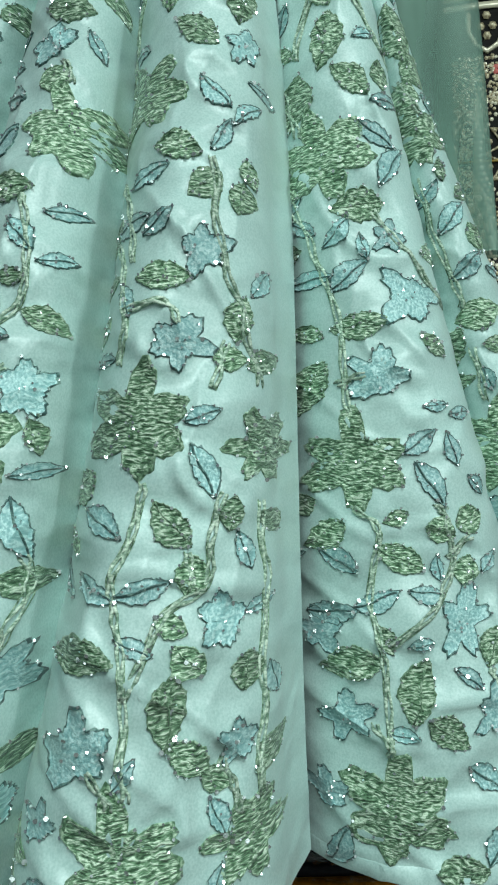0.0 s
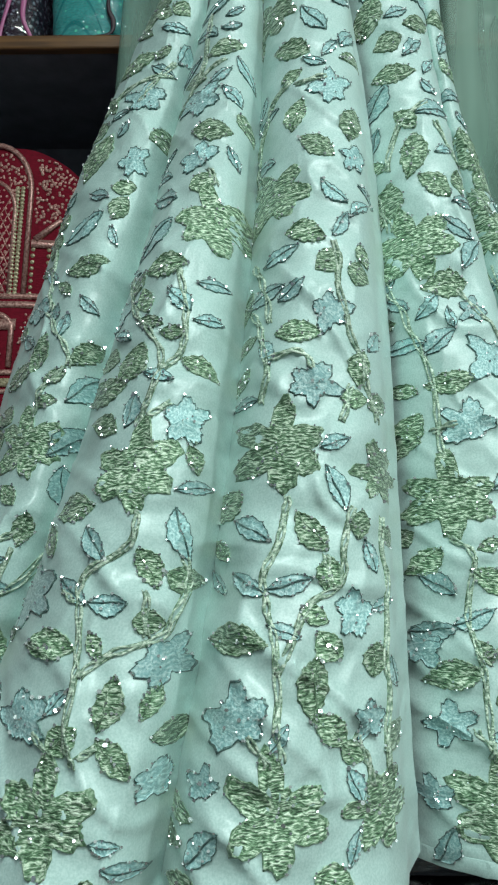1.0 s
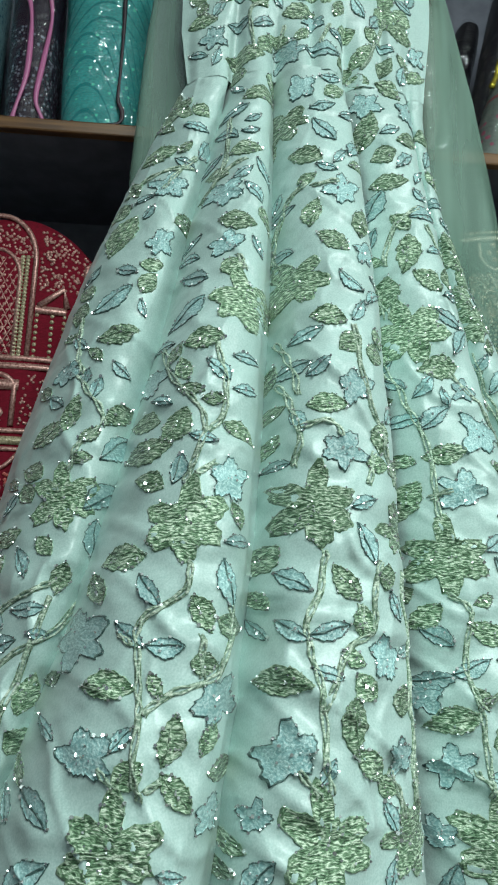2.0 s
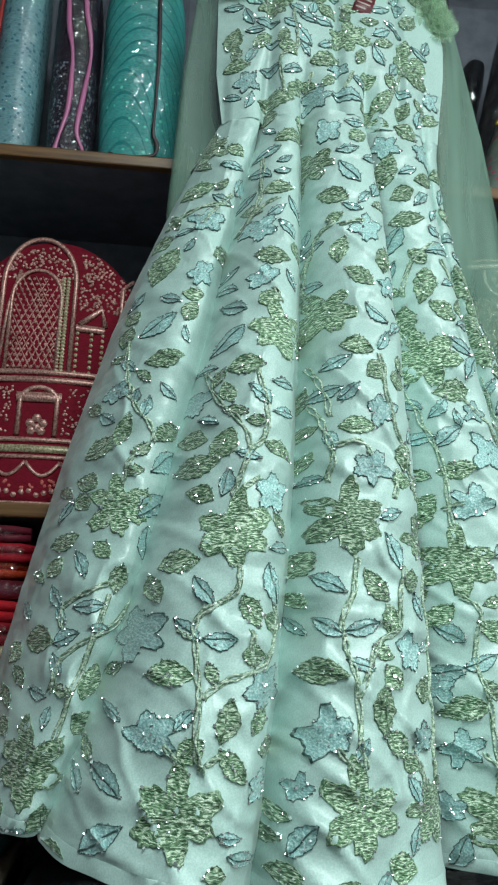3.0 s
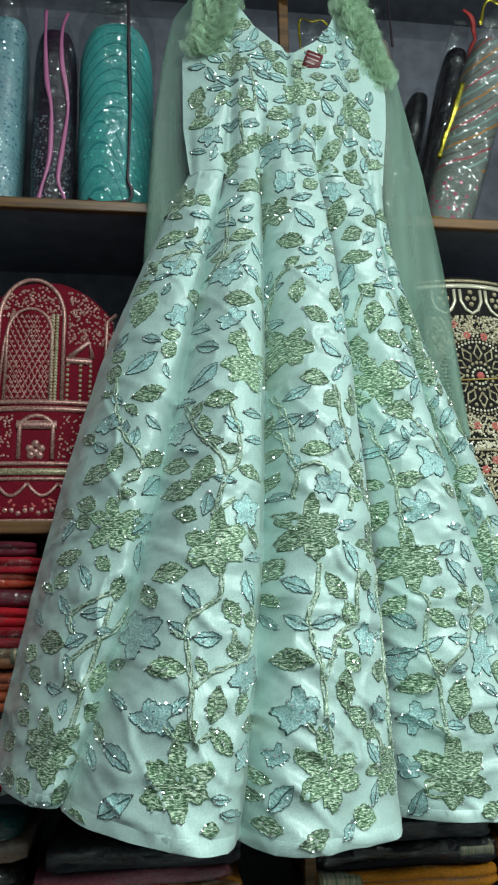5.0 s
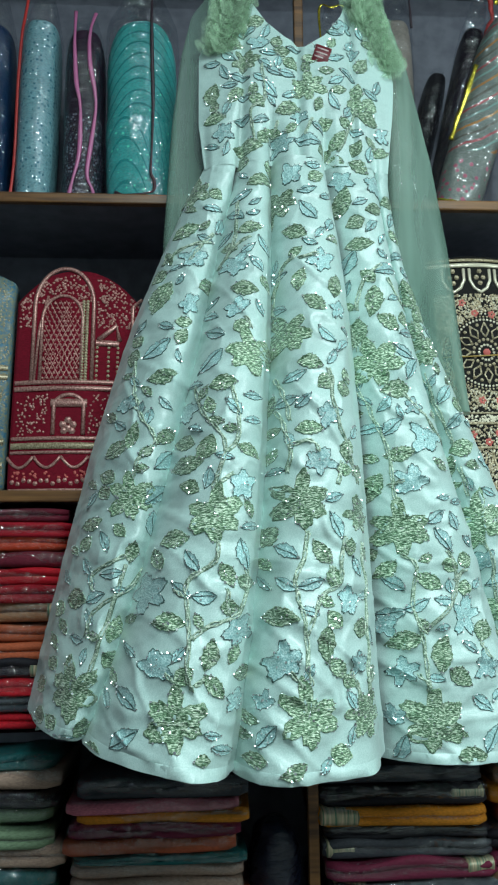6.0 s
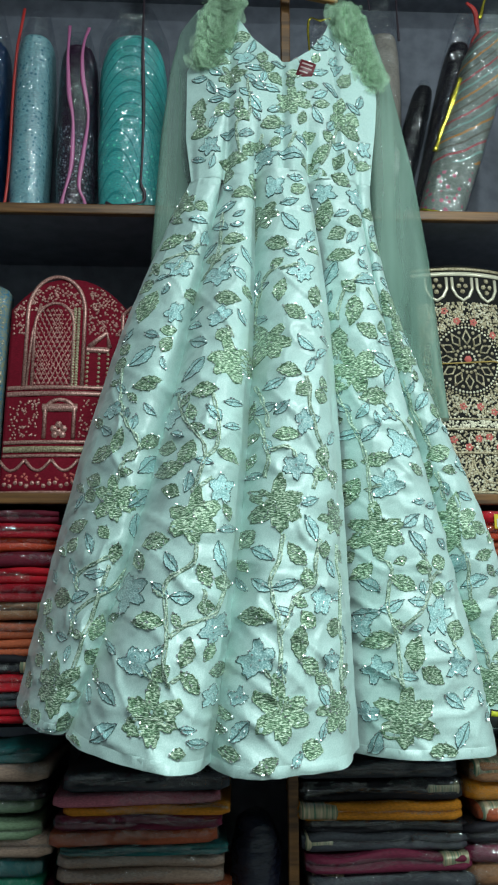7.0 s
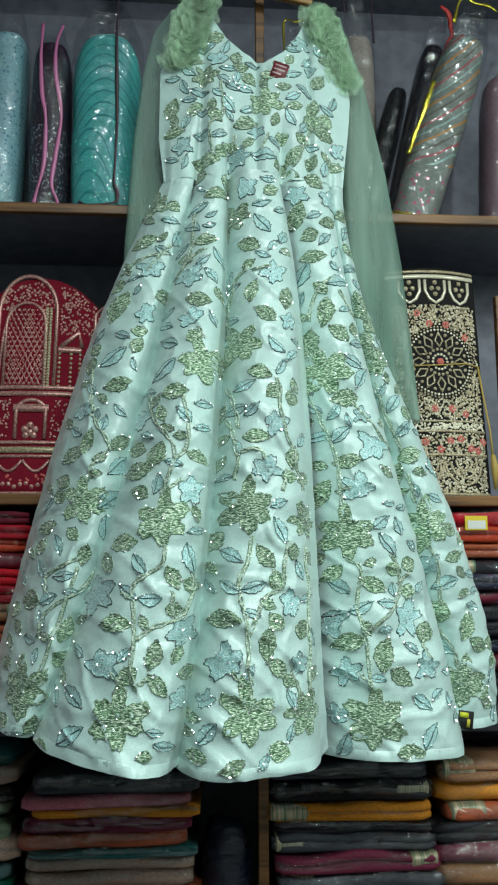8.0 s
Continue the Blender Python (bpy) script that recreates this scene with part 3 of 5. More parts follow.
MOTIFS_RIGHT_C = (
    ("leaf", 0.028, 2.019, 75, 0.067), ("leaf", 0.064, 2.091, -30, 0.046), ("star", 0.095, 2.057, 0, 0.029), ("oval", 0.088, 2.003, 20, 0.039),
    ("blue", 0.062, 2.015, 20, 0.033), ("star", 0.368, 2.621, 60, 0.032),
)
STEMS_RIGHT = (
    ((0.044, 1.649), (0.066, 1.589), (0.081, 1.543), (0.091, 1.479), (0.098, 1.427)), ((0.085, 1.456), (0.111, 1.465)),
    ((0.1, 1.336), (0.118, 1.316), (0.112, 1.267), (0.119, 1.219), (0.127, 1.181), (0.128, 1.112)), ((0.13, 1.209), (0.169, 1.248), (0.19, 1.286), (0.187, 1.326), (0.175, 1.34)),
    ((0.095, 1.882), (0.059, 1.848), (0.048, 1.793)), ((0.121, 1.628), (0.147, 1.591), (0.199, 1.539)),
    ((0.116, 1.139), (0.129, 1.121)), ((0.036, 1.764), (0.049, 1.714)),
)
STEMS_RIGHT_B = (
    ((0.105, 1.853), (0.136, 1.809), (0.174, 1.794)), ((0.229, 1.189), (0.241, 1.165)),
    ((0.212, 1.311), (0.187, 1.291)),
)
MOTIFS_FAR_RIGHT = (
    ("leaf", 0.157, 1.833, -70, 0.073), ("oval", 0.175, 1.8, 60, 0.043), ("flower", 0.176, 1.722, 30, 0.035), ("blue", 0.213, 1.636, 55, 0.045),
    ("blue", 0.228, 1.586, 45, 0.045), ("oval", 0.243, 1.536, 20, 0.049), ("leaf", 0.218, 1.497, 75, 0.053), ("leaf", 0.217, 1.461, 20, 0.049),
    ("flower", 0.259, 1.402, 0, 0.048), ("star", 0.272, 1.327, 30, 0.024), ("blue", 0.302, 1.29, 20, 0.056), ("leaf", 0.323, 1.343, 20, 0.047),
    ("blue", 0.26, 1.301, -60, 0.048), ("blue", 0.269, 1.258, -65, 0.033), ("oval", 0.287, 1.237, 60, 0.051), ("leaf", 0.338, 1.212, 70, 0.058),
    ("oval", 0.361, 1.18, -30, 0.042), ("flower", 0.33, 1.107, 0, 0.047), ("blue", 0.3, 1.175, -40, 0.046), ("star", 0.295, 1.514, 20, 0.024),
)
STEMS_FAR_RIGHT = (
    ((0.156, 1.781), (0.182, 1.745)), ((0.177, 1.679), (0.206, 1.588), (0.225, 1.542)),
    ((0.235, 1.499), (0.249, 1.444)), ((0.29, 1.211), (0.311, 1.17), (0.322, 1.134)),
    ((0.272, 1.364), (0.288, 1.306), (0.295, 1.248)), ((0.225, 1.438), (0.237, 1.404), (0.247, 1.381)),
)
MOTIFS_BUST = (
    ("flower", -0.033, 2.263, 10, 0.037), ("oval", -0.134, 2.428, 20, 0.04), ("star", -0.127, 2.373, 0, 0.026), ("oval", -0.083, 2.351, 0, 0.035),
    ("flower", -0.156, 2.33, 40, 0.028), ("blue", -0.1, 2.296, -30, 0.038), ("blue", -0.108, 2.253, -60, 0.05), ("blue", -0.198, 2.308, -70, 0.043),
    ("leaf", -0.176, 2.244, 50, 0.046), ("leaf", -0.142, 2.248, 80, 0.037), ("blue", -0.161, 2.238, 0, 0.034), ("leaf", -0.224, 2.259, 70, 0.053),
    ("leaf", -0.218, 2.197, 10, 0.046), ("star", -0.201, 2.166, 30, 0.026), ("blue", -0.163, 2.191, 10, 0.036), ("blue", -0.129, 2.184, 15, 0.038),
    ("leaf", -0.074, 2.206, 10, 0.053), ("star", -0.052, 2.191, 30, 0.02), ("oval", 0.0, 2.185, 20, 0.032), ("blue", -0.039, 2.134, 0, 0.057),
    ("star", -0.089, 2.128, 70, 0.027), ("blue", 0.018, 2.229, -60, 0.042),
)
MOTIFS_BUST_B = (
    ("blue", 0.024, 2.278, 30, 0.038), ("star", 0.047, 2.426, 20, 0.022), ("oval", 0.022, 2.381, 60, 0.028), ("leaf", 0.063, 2.258, 70, 0.047),
    ("star", 0.066, 2.357, 80, 0.016), ("leaf", 0.086, 2.199, -20, 0.047), ("blue", 0.061, 2.171, -15, 0.035), ("leaf", 0.023, 2.151, 50, 0.054),
    ("leaf", 0.082, 2.327, 60, 0.047), ("leaf", -0.153, 2.129, 0, 0.058), ("star", 0.114, 2.172, 40, 0.021), ("leaf", -0.015, 2.219, 70, 0.033),
    ("blue", -0.193, 2.219, 60, 0.037),
)
STEMS_BUST = (
    ((-0.123, 2.319), (-0.12, 2.23), (-0.148, 2.205), (-0.14, 2.137)), ((-0.096, 2.183), (-0.101, 2.149)),
    ((-0.028, 2.186), (-0.041, 2.148)), ((0.062, 2.222), (0.047, 2.171), (0.023, 2.126)),
    ((-0.218, 2.217), (-0.198, 2.199)),
)
MOTIFS = (MOTIFS_FAR_LEFT + MOTIFS_FAR_LEFT_B, MOTIFS_LEFT + MOTIFS_LEFT_B + MOTIFS_LEFT_C, MOTIFS_CENTRE + MOTIFS_CENTRE_B + MOTIFS_CENTRE_C, MOTIFS_RIGHT + MOTIFS_RIGHT_B + MOTIFS_RIGHT_C, MOTIFS_FAR_RIGHT, MOTIFS_BUST + MOTIFS_BUST_B)
STEMS = (STEMS_FAR_LEFT, STEMS_LEFT + STEMS_LEFT_B, STEMS_CENTRE + STEMS_CENTRE_B, STEMS_RIGHT + STEMS_RIGHT_B, STEMS_FAR_RIGHT, STEMS_BUST)

seed = 0
for p in range(6):
    for run in STEMS[p]:
        stem(p, run, 0.0030 if p < 5 else 0.0024)
    for kind, x, z, ang, size in MOTIFS[p]:
        seed += 1
        motif(kind, p, x, z, ang, size, seed)

# small leaves and buds between them
fill = random.Random(77)
for _ in range(3000):
    p = fill.randrange(6)
    z = fill.uniform(1.05, 2.08) if p < 5 else fill.uniform(2.12, 2.42)
    x0, x1 = (np.polyval(EDGE_X[p], z), np.polyval(EDGE_X[p + 1], z)) if p < 5 else (-0.235, 0.122)
    x = fill.uniform(x0 + 0.008, x1 - 0.008)
    size, gap = (fill.uniform(0.026, 0.038), 0.32) if p < 5 else (fill.uniform(0.030, 0.044), 0.16)
    if (p < 5 or z < bodice_top(x) - 0.02) and all(math.hypot(x - a, z - b) > c * 0.94 + size * gap for a, b, c, _ in TAKEN):
        seed += 1
        motif(fill.choice(("blue", "leaf", "blue", "oval")), p, x, z, fill.uniform(-80, 80), size, seed)

# sequins
bm = bmesh.new()
for x, y, z in SEQ:
    r = rng.uniform(0.0008, 0.0015) if rng.random() < 0.88 else rng.uniform(0.0015, 0.0023)
    m = Matrix.Translation((x, y, z)) @ Euler((radians(90 + rng.uniform(-45, 30)), 0, radians(rng.uniform(-35, 35)))).to_matrix().to_4x4()
    bm.faces.new([bm.verts.new(m @ Vector((r * math.cos(k * math.pi / 3), r * math.sin(k * math.pi / 3), 0))) for k in range(6)])
tagged(part("sequin_scatter", bm, M_SEQUIN, gown, "tiny clear sequins"), kind="stuff")

# hem band
for p in range(5):
    bm = bmesh.new()
    rows = []
    for i in range(41):
        q = i / 40
        zh = HEM[p][0] * (1 - q) + HEM[p][1] * q
        col = []
        for k, lift in ((0.016, 0.0), (0.0155, 0.0006), (0.001, 0.0008), (-0.001, 0.0)):
            z = zh + k
            x = np.polyval(EDGE_X[p], z) * (1 - q) + np.polyval(EDGE_X[p + 1], z) * q
            col.append(bm.verts.new((x, skirt_y(p, x, z) - lift, z)))
        rows.append(col)
    for a, b in zip(rows, rows[1:]):
        for k in range(3):
            bm.faces.new((a[k], a[k + 1], b[k + 1], b[k]))
    part("hem_band", bm, M_SATIN, gown, "plain satin hem band")
# back of the skirt
bm = bmesh.new()
rows = []
for j in range(31):
    z = WAIST + (1.04 - WAIST) * j / 30
    e0, e1 = np.polyval(EDGE_X[0], z), np.polyval(EDGE_X[5], z)
    row = []
    for i in range(41):
        a = math.pi * i / 40
        q = (1 - math.cos(a)) / 2
        y = np.polyval(LEFT_Y[0], z) * (1 - q) + np.polyval(RIGHT_Y[4], z) * q
        row.append(bm.verts.new((e0 + (e1 - e0) * (0.012 + 0.976 * q), y + 0.010 + 0.085 * math.sin(a), z)))
    rows.append(row)
for a, b in zip(rows, rows[1:]):
    for i in range(40):
        bm.faces.new((a[i], a[i + 1], b[i + 1], b[i]))
part("skirt_back", bm, M_SATIN, gown, "plain satin back of the skirt")


# ---- the gown: sleeves and trims ----
def sheer(name, color, clear, rough=0.6):
    m = bpy.data.materials.new(name)
    m.use_nodes = True
    nt = m.node_tree
    n, l = nt.nodes, nt.links
    b = n["Principled BSDF"]
    b.inputs["Base Color"].default_value = (*color, 1)
    b.inputs["Roughness"].default_value = rough
    tr = n.new("ShaderNodeBsdfTransparent")
    mix = n.new("ShaderNodeMixShader")
    tc = n.new("ShaderNodeTexCoord")
    mp = n.new("ShaderNodeMapping")
    mp.inputs["Scale"].default_value = (26, 26, 2)
    tex = n.new("ShaderNodeTexNoise")
    tex.inputs["Scale"].default_value = 1.0
    l.new(tc.outputs["Object"], mp.inputs["Vector"])
    l.new(mp.outputs[0], tex.inputs["Vector"])
    r = n.new("ShaderNodeMapRange")
    r.inputs["From Min"].default_value, r.inputs["From Max"].default_value = 0.3, 0.7
    r.inputs["To Min"].default_value, r.inputs["To Max"].default_value = clear - 0.2, clear + 0.2
    l.new(tex.outputs["Fac"], r.inputs["Value"])
    l.new(r.outputs[0], mix.inputs[0])
    l.new(b.outputs[0], mix.inputs[1])
    l.new(tr.outputs[0], mix.inputs[2])
    l.new(mix.outputs[0], n["Material Output"].inputs["Surface"])
    return m


M_TULLE = sheer("sage_tulle", (0.25, 0.40, 0.32), 0.52)
M_FEATHER = sheer("feather_green", (0.50, 0.74, 0.50), 0.70)
M_STEEL = principled("polished_steel", (0.55, 0.55, 0.55), 0.25, 1.0)


def sleeve(zs, inner, outer, y0, depth):
    """A long sheer sleeve: a flattened tube with soft lengthwise folds."""
    bm = bmesh.new()
    rows = []
    for j in range(61):
        z = zs[0] + (zs[-1] - zs[0]) * j / 60
        a, b = np.interp(z, zs[::-1], inner[::-1]), np.interp(z, zs[::-1], outer[::-1])
        row = []
        for i in range(64):
            t = 2 * math.pi * i / 64
            x = (a + b) / 2 - (b - a) / 2 * math.cos(t)
            fold = 0.004 * math.sin(3 * t + 2.5 * math.sin(z * 3)) + 0.012 * noise.noise(Vector((x * 14, t * 0.8, z * 2.5)))
            row.append(bm.verts.new((x + 0.004 * math.sin(3 * z + t), y0 + depth * math.sin(t) + fold, z)))
        rows.append(row)
    for r0, r1 in zip(rows, rows[1:]):
        for i in range(64):
            bm.faces.new((r0[i], r0[(i + 1) % 64], r1[(i + 1) % 64], r1[i]))
    return bm


part("sleeve", sleeve((2.53, 2.47, 2.38, 2.22, 1.98, 1.72), (-0.200, -0.205, -0.220, -0.226, -0.232, -0.26), (-0.222, -0.262, -0.284, -0.304, -0.322, -0.33), 0.965, 0.022),
     M_TULLE, gown, "long sheer sage tulle sleeve")
part("sleeve", sleeve((2.52, 2.48, 2.375, 2.16, 1.955, 1.62), (0.130, 0.128, 0.135, 0.140, 0.150, 0.262), (0.150, 0.165, 0.196, 0.238, 0.264, 0.292), 0.975, 0.024),
     M_TULLE, gown, "long sheer sage tulle sleeve")


def ruffle(cx, cy, cz, sx, sz, lean, count, seed):
    """Soft gathered tulle puffs with wispy feather strands round a shoulder."""
    r = random.Random(seed)
    bm = bmesh.new()
    for _ in range(count):
        u, v = max(-1, min(1, r.gauss(0, 0.48))), r.uniform(-1, 1)
        x, z = cx + u * sx + lean * v * sz, cz + v * sz
        y = cy - 0.020 * (1 - u * u) + r.uniform(-0.008, 0.008)
        a, ln, curl = r.uniform(0, 2 * math.pi), r.uniform(0.014, 0.036), r.uniform(-1.1, 1.1)
        pts = [(x + ln * t * math.cos(a + curl * t), y - 0.012 * t * r.random(), z + ln * t * math.sin(a + curl * t)) for t in (0, 0.33, 0.66, 1.0)]
        tube(bm, pts, lambda t: 0.00045 * (1.1 - t), 3)
    for _ in range(count // 6):
        u, v = r.uniform(-0.85, 0.85), r.uniform(-0.95, 0.95)
        x, z = cx + u * sx + lean * v * sz, cz + v * sz
        y = cy - 0.016 * (1 - u * u)
        w, a, waves, tilt = r.uniform(0.011, 0.026), r.uniform(0, 6.28), r.choice((2, 3, 4)), r.uniform(-0.5, 0.5)
        c = bm.verts.new((x, y, z))
        rings = []
        for f in (0.35, 0.7, 1.0):
            rings.append([bm.verts.new((x + f * w * math.cos(t) * (1 + 0.15 * math.sin(2 * t + a)), y - 0.008 * f + 0.007 * f * f * math.sin(waves * t + a) + tilt * f * w * math.cos(t),
                                        z + f * w * math.sin(t) * (1 + 0.15 * math.cos(3 * t + a)))) for t in (k * 2 * math.pi / 20 for k in range(20))])
        for k in range(20):
            bm.faces.new((c, rings[0][k], rings[0][(k + 1) % 20]))
            for p, q in zip(rings, rings[1:]):
                bm.faces.new((p[k], q[k], q[(k + 1) % 20], p[(k + 1) % 20]))
    return bm


part("shoulder_ruffle", ruffle(-0.188, 0.925, 2.445, 0.032, 0.085, 0.25, 1100, 3), M_FEATHER, gown, "wispy pale green feather shoulder trim")
part("shoulder_ruffle", ruffle(0.114, 0.935, 2.420, 0.027, 0.092, -0.36, 1100, 4), M_FEATHER, gown, "wispy pale green feather shoulder trim")

# ---- hanger ----
hanger = thing("hanger", (-0.04, 0.965, 2.59), "varnished wooden hanger with steel clips above the gown", "hanger")
bm = box_bm(-0.120, 0.120, -0.008, 0.008, -0.011, 0.011, 0.004)
bmesh.ops.transform(bm, matrix=pose(-0.036, 0.965, 2.590, 0, 11.2, 0), verts=bm.verts)
part("bar", bm, M_PALE_WOOD, hanger)
bm = bmesh.new()
hook = [(-0.034, 0.965, 2.598 + 0.09 * k / 5) for k in range(6)]
hook += [(-0.034 + 0.02 * (1 - math.cos(t)), 0.965 + 0.03 * (1 - math.cos(t)), 2.688 + 0.035 * math.sin(t)) for t in np.linspace(0.2, 3.6, 14)]
tube(bm, hook, 0.0022, 8)
part("hook", bm, M_STEEL, hanger, "bent steel hook")
for x, z, top in ((-0.158, 2.535, 2.622), (0.083, 2.520, 2.566)):
    bm = bmesh.new()
    tube(bm, [(x, 0.960, top), (x + 0.002, 0.955, (top + z) / 2), (x, 0.945, z + 0.012)], 0.0018, 6)
    tube(bm, [(x + 0.009, 0.960, top - 0.004), (x + 0.010, 0.955, (top + z) / 2), (x + 0.008, 0.945, z + 0.012)], 0.0014, 6)
    b2 = box_bm(x - 0.010, x + 0.016, 0.928, 0.948, z - 0.006, z + 0.016, 0.003)
    me = bpy.data.meshes.new("tmp")
    b2.to_mesh(me)
    b2.free()
    bm.from_mesh(me)
    bpy.data.meshes.remove(me)
    part("clip", bm, M_STEEL, hanger, "small steel clip")

# ---- swing tag ----
M_TAG = grained("maroon_card", (0.10, 0.008, 0.014), (0.17, 0.014, 0.022), (60, 60, 60), 0.4, 0.05)
M_BAR = principled("pale_print", (0.62, 0.50, 0.48), 0.5)
tag = thing("swing_tag", (-0.002, 0.893, 2.36), "small maroon card tag with pale print at the neckline", "tag")
tilt = pose(-0.002, 0.884, 2.343, 4, 19, 0)
bm = box_bm(-0.0165, 0.0165, -0.0006, 0.0006, -0.018, 0.018, 0.0004, 1)
bmesh.ops.transform(bm, matrix=tilt, verts=bm.verts)
part("card", bm, M_TAG, tag)
for k, w in enumerate((0.012, 0.012, 0.009)):
    bm = box_bm(-0.0125, -0.0125 + 2 * w, -0.0012, -0.0007, 0.009 - k * 0.009, 0.012 - k * 0.009)
    bmesh.ops.transform(bm, matrix=tilt, verts=bm.verts)
    part("print_bar", bm, M_BAR, tag)
bm = bmesh.new()
tube(bm, [(-0.012, 0.884, 2.358), (-0.022, 0.891, 2.375), (-0.030, 0.898, 2.372)], 0.0006, 5)
part("string", bm, M_BAR, tag)
# care label at the hem
label = thing("care_label", (0.317, 0.905, 1.05), "small black and yellow woven label inside the hem", "label")
tilt = pose(0.322, 0.848, 1.048, 0, 8, 0)
for nm, b, m in (("patch", (-0.014, 0.014, -0.001, 0.001, -0.016, 0.016), principled("black_label", (0.012, 0.012, 0.012), 0.6)),
                 ("stripe", (-0.012, 0.004, -0.002, -0.0012, 0.004, 0.013), principled("yellow_print", (0.62, 0.62, 0.03), 0.5)),
                 ("stripe", (0.002, 0.008, -0.002, -0.0012, -0.012, 0.002), principled("yellow_print_low", (0.5, 0.42, 0.03), 0.5))):
    bm = box_bm(*b)
    bmesh.ops.transform(bm, matrix=tilt, verts=bm.verts)
    part(nm, bm, m, label)


# ---- shop goods: materials ----
def cloth_mat(name, color, coat=0.4, rough=0.5):
    """Cloth under thin clear film: fine weave, soft mottling and a crinkled glossy coat."""
    dark = tuple(c * 0.62 for c in color)
    m = grained(name, dark, color, (160, 160, 420), rough, 0.35, 0.0015, coat=coat, big=14.0, lo=0.3, hi=0.7)
    nt = m.node_tree
    n, l = nt.nodes, nt.links
    b = n["Principled BSDF"]
    tc = n.new("ShaderNodeTexCoord")
    tex = n.new("ShaderNodeTexNoise")
    tex.inputs["Scale"].default_value, tex.inputs["Detail"].default_value = 34.0, 4.0
    mp = n.new("ShaderNodeMapping")
    mp.inputs["Scale"].default_value = (0.6, 1, 1.8)
    l.new(tc.outputs["Object"], mp.inputs["Vector"])
    l.new(mp.outputs[0], tex.inputs["Vector"])
    bp = n.new("ShaderNodeBump")
    bp.inputs["Strength"].default_value, bp.inputs["Distance"].default_value = 1.0, 0.018
    l.new(tex.outputs["Fac"], bp.inputs["Height"])
    l.new(bp.outputs[0], b.inputs["Coat Normal"])
    b.inputs["Specular IOR Level"].default_value = 0.2
    return m


def film_mat(name, gloss=0.17, lumps=13.0, rough=0.16):
    m = bpy.data.materials.new(name)
    m.use_nodes = True
    nt = m.node_tree
    n, l = nt.nodes, nt.links
    tr, gl, mix = n.new("ShaderNodeBsdfTransparent"), n.new("ShaderNodeBsdfGlossy"), n.new("ShaderNodeMixShader")
    tr.inputs[0].default_value = (0.94, 0.95, 0.96, 1)
    gl.inputs["Roughness"].default_value = rough
    tc = n.new("ShaderNodeTexCoord")
    tex = n.new("ShaderNodeTexNoise")
    tex.inputs["Scale"].default_value, tex.inputs["Detail"].default_value = lumps, 2.5
    l.new(tc.outputs["Object"], tex.inputs["Vector"])
    bp = n.new("ShaderNodeBump")
    bp.inputs["Strength"].default_value, bp.inputs["Distance"].default_value = 1.0, 0.030
    l.new(tex.outputs["Fac"], bp.inputs["Height"])
    l.new(bp.outputs[0], gl.inputs["Normal"])
    mix.inputs[0].default_value = gloss
    l.new(tr.outputs[0], mix.inputs[1])
    l.new(gl.outputs[0], mix.inputs[2])
    l.new(mix.outputs[0], n["Material Output"].inputs["Surface"])
    return m


M_FILM = film_mat("clear_film", 0.12, 22.0, 0.08)
M_WRAP = film_mat("thin_wrap", 0.12, 30.0, 0.06)
M_GOLD = grained("gold_zari", (0.20, 0.15, 0.08), (0.58, 0.50, 0.33), (300, 300, 300), 0.35, 0.6, 0.001, metal=0.25, big=20)
M_ZARI = grained("striped_zari", (0.07, 0.17, 0.10), (0.60, 0.46, 0.30), (240, 3, 10), 0.35, 0.6, 0.001, metal=0.2, big=30)
M_ROSE = grained("rose_gold_zari", (0.28, 0.10, 0.09), (0.66, 0.40, 0.34), (300, 300, 300), 0.38, 0.6, 0.001, metal=0.4, big=20)
M_PEARL = principled("cream_bead", (0.72, 0.66, 0.50), 0.25, 0.2)
M_CORAL = principled("coral_thread", (0.55, 0.12, 0.10), 0.6)
M_PINKT = principled("pink_binding", (0.46, 0.13, 0.28), 0.4)
M_REDT = principled("red_binding", (0.50, 0.035, 0.03), 0.45)
M_DARKT = principled("dark_binding", (0.035, 0.02, 0.03), 0.5)
M_GLITZ = grained("gold_foil", (0.35, 0.28, 0.02), (0.85, 0.72, 0.10), (120, 120, 120), 0.22, 0.5, 0.003, metal=0.8)


def masked_mix(m, fac, color, z0, z1):
    """Lays color over a material's own colour by fac, between two heights."""
    n, l = m.node_tree.nodes, m.node_tree.links
    b = n["Principled BSDF"]
    tc, sep = n.new("ShaderNodeTexCoord"), n.new("ShaderNodeSeparateXYZ")
    l.new(tc.outputs["Object"], sep.inputs[0])
    up, down, both, mul = (n.new("ShaderNodeMath") for _ in range(4))
    up.operation, down.operation, both.operation, mul.operation = "GREATER_THAN", "LESS_THAN", "MULTIPLY", "MULTIPLY"
    up.inputs[1].default_value, down.inputs[1].default_value = z0, z1
    l.new(sep.outputs[2], up.inputs[0])
    l.new(sep.outputs[2], down.inputs[0])
    l.new(up.outputs[0], both.inputs[0])
    l.new(down.outputs[0], both.inputs[1])
    l.new(both.outputs[0], mul.inputs[0])
    l.new(fac, mul.inputs[1])
    mix = n.new("ShaderNodeMix")
    mix.data_type = "RGBA"
    l.new(mul.outputs[0], mix.inputs["Factor"])
    l.new(b.inputs["Base Color"].links[0].from_socket, mix.inputs[6])
    if isinstance(color, tuple):
        mix.inputs[7].default_value = (*color, 1)
    else:
        l.new(color, mix.inputs[7])
    l.new(mix.outputs[2], b.inputs["Base Color"])
    return m


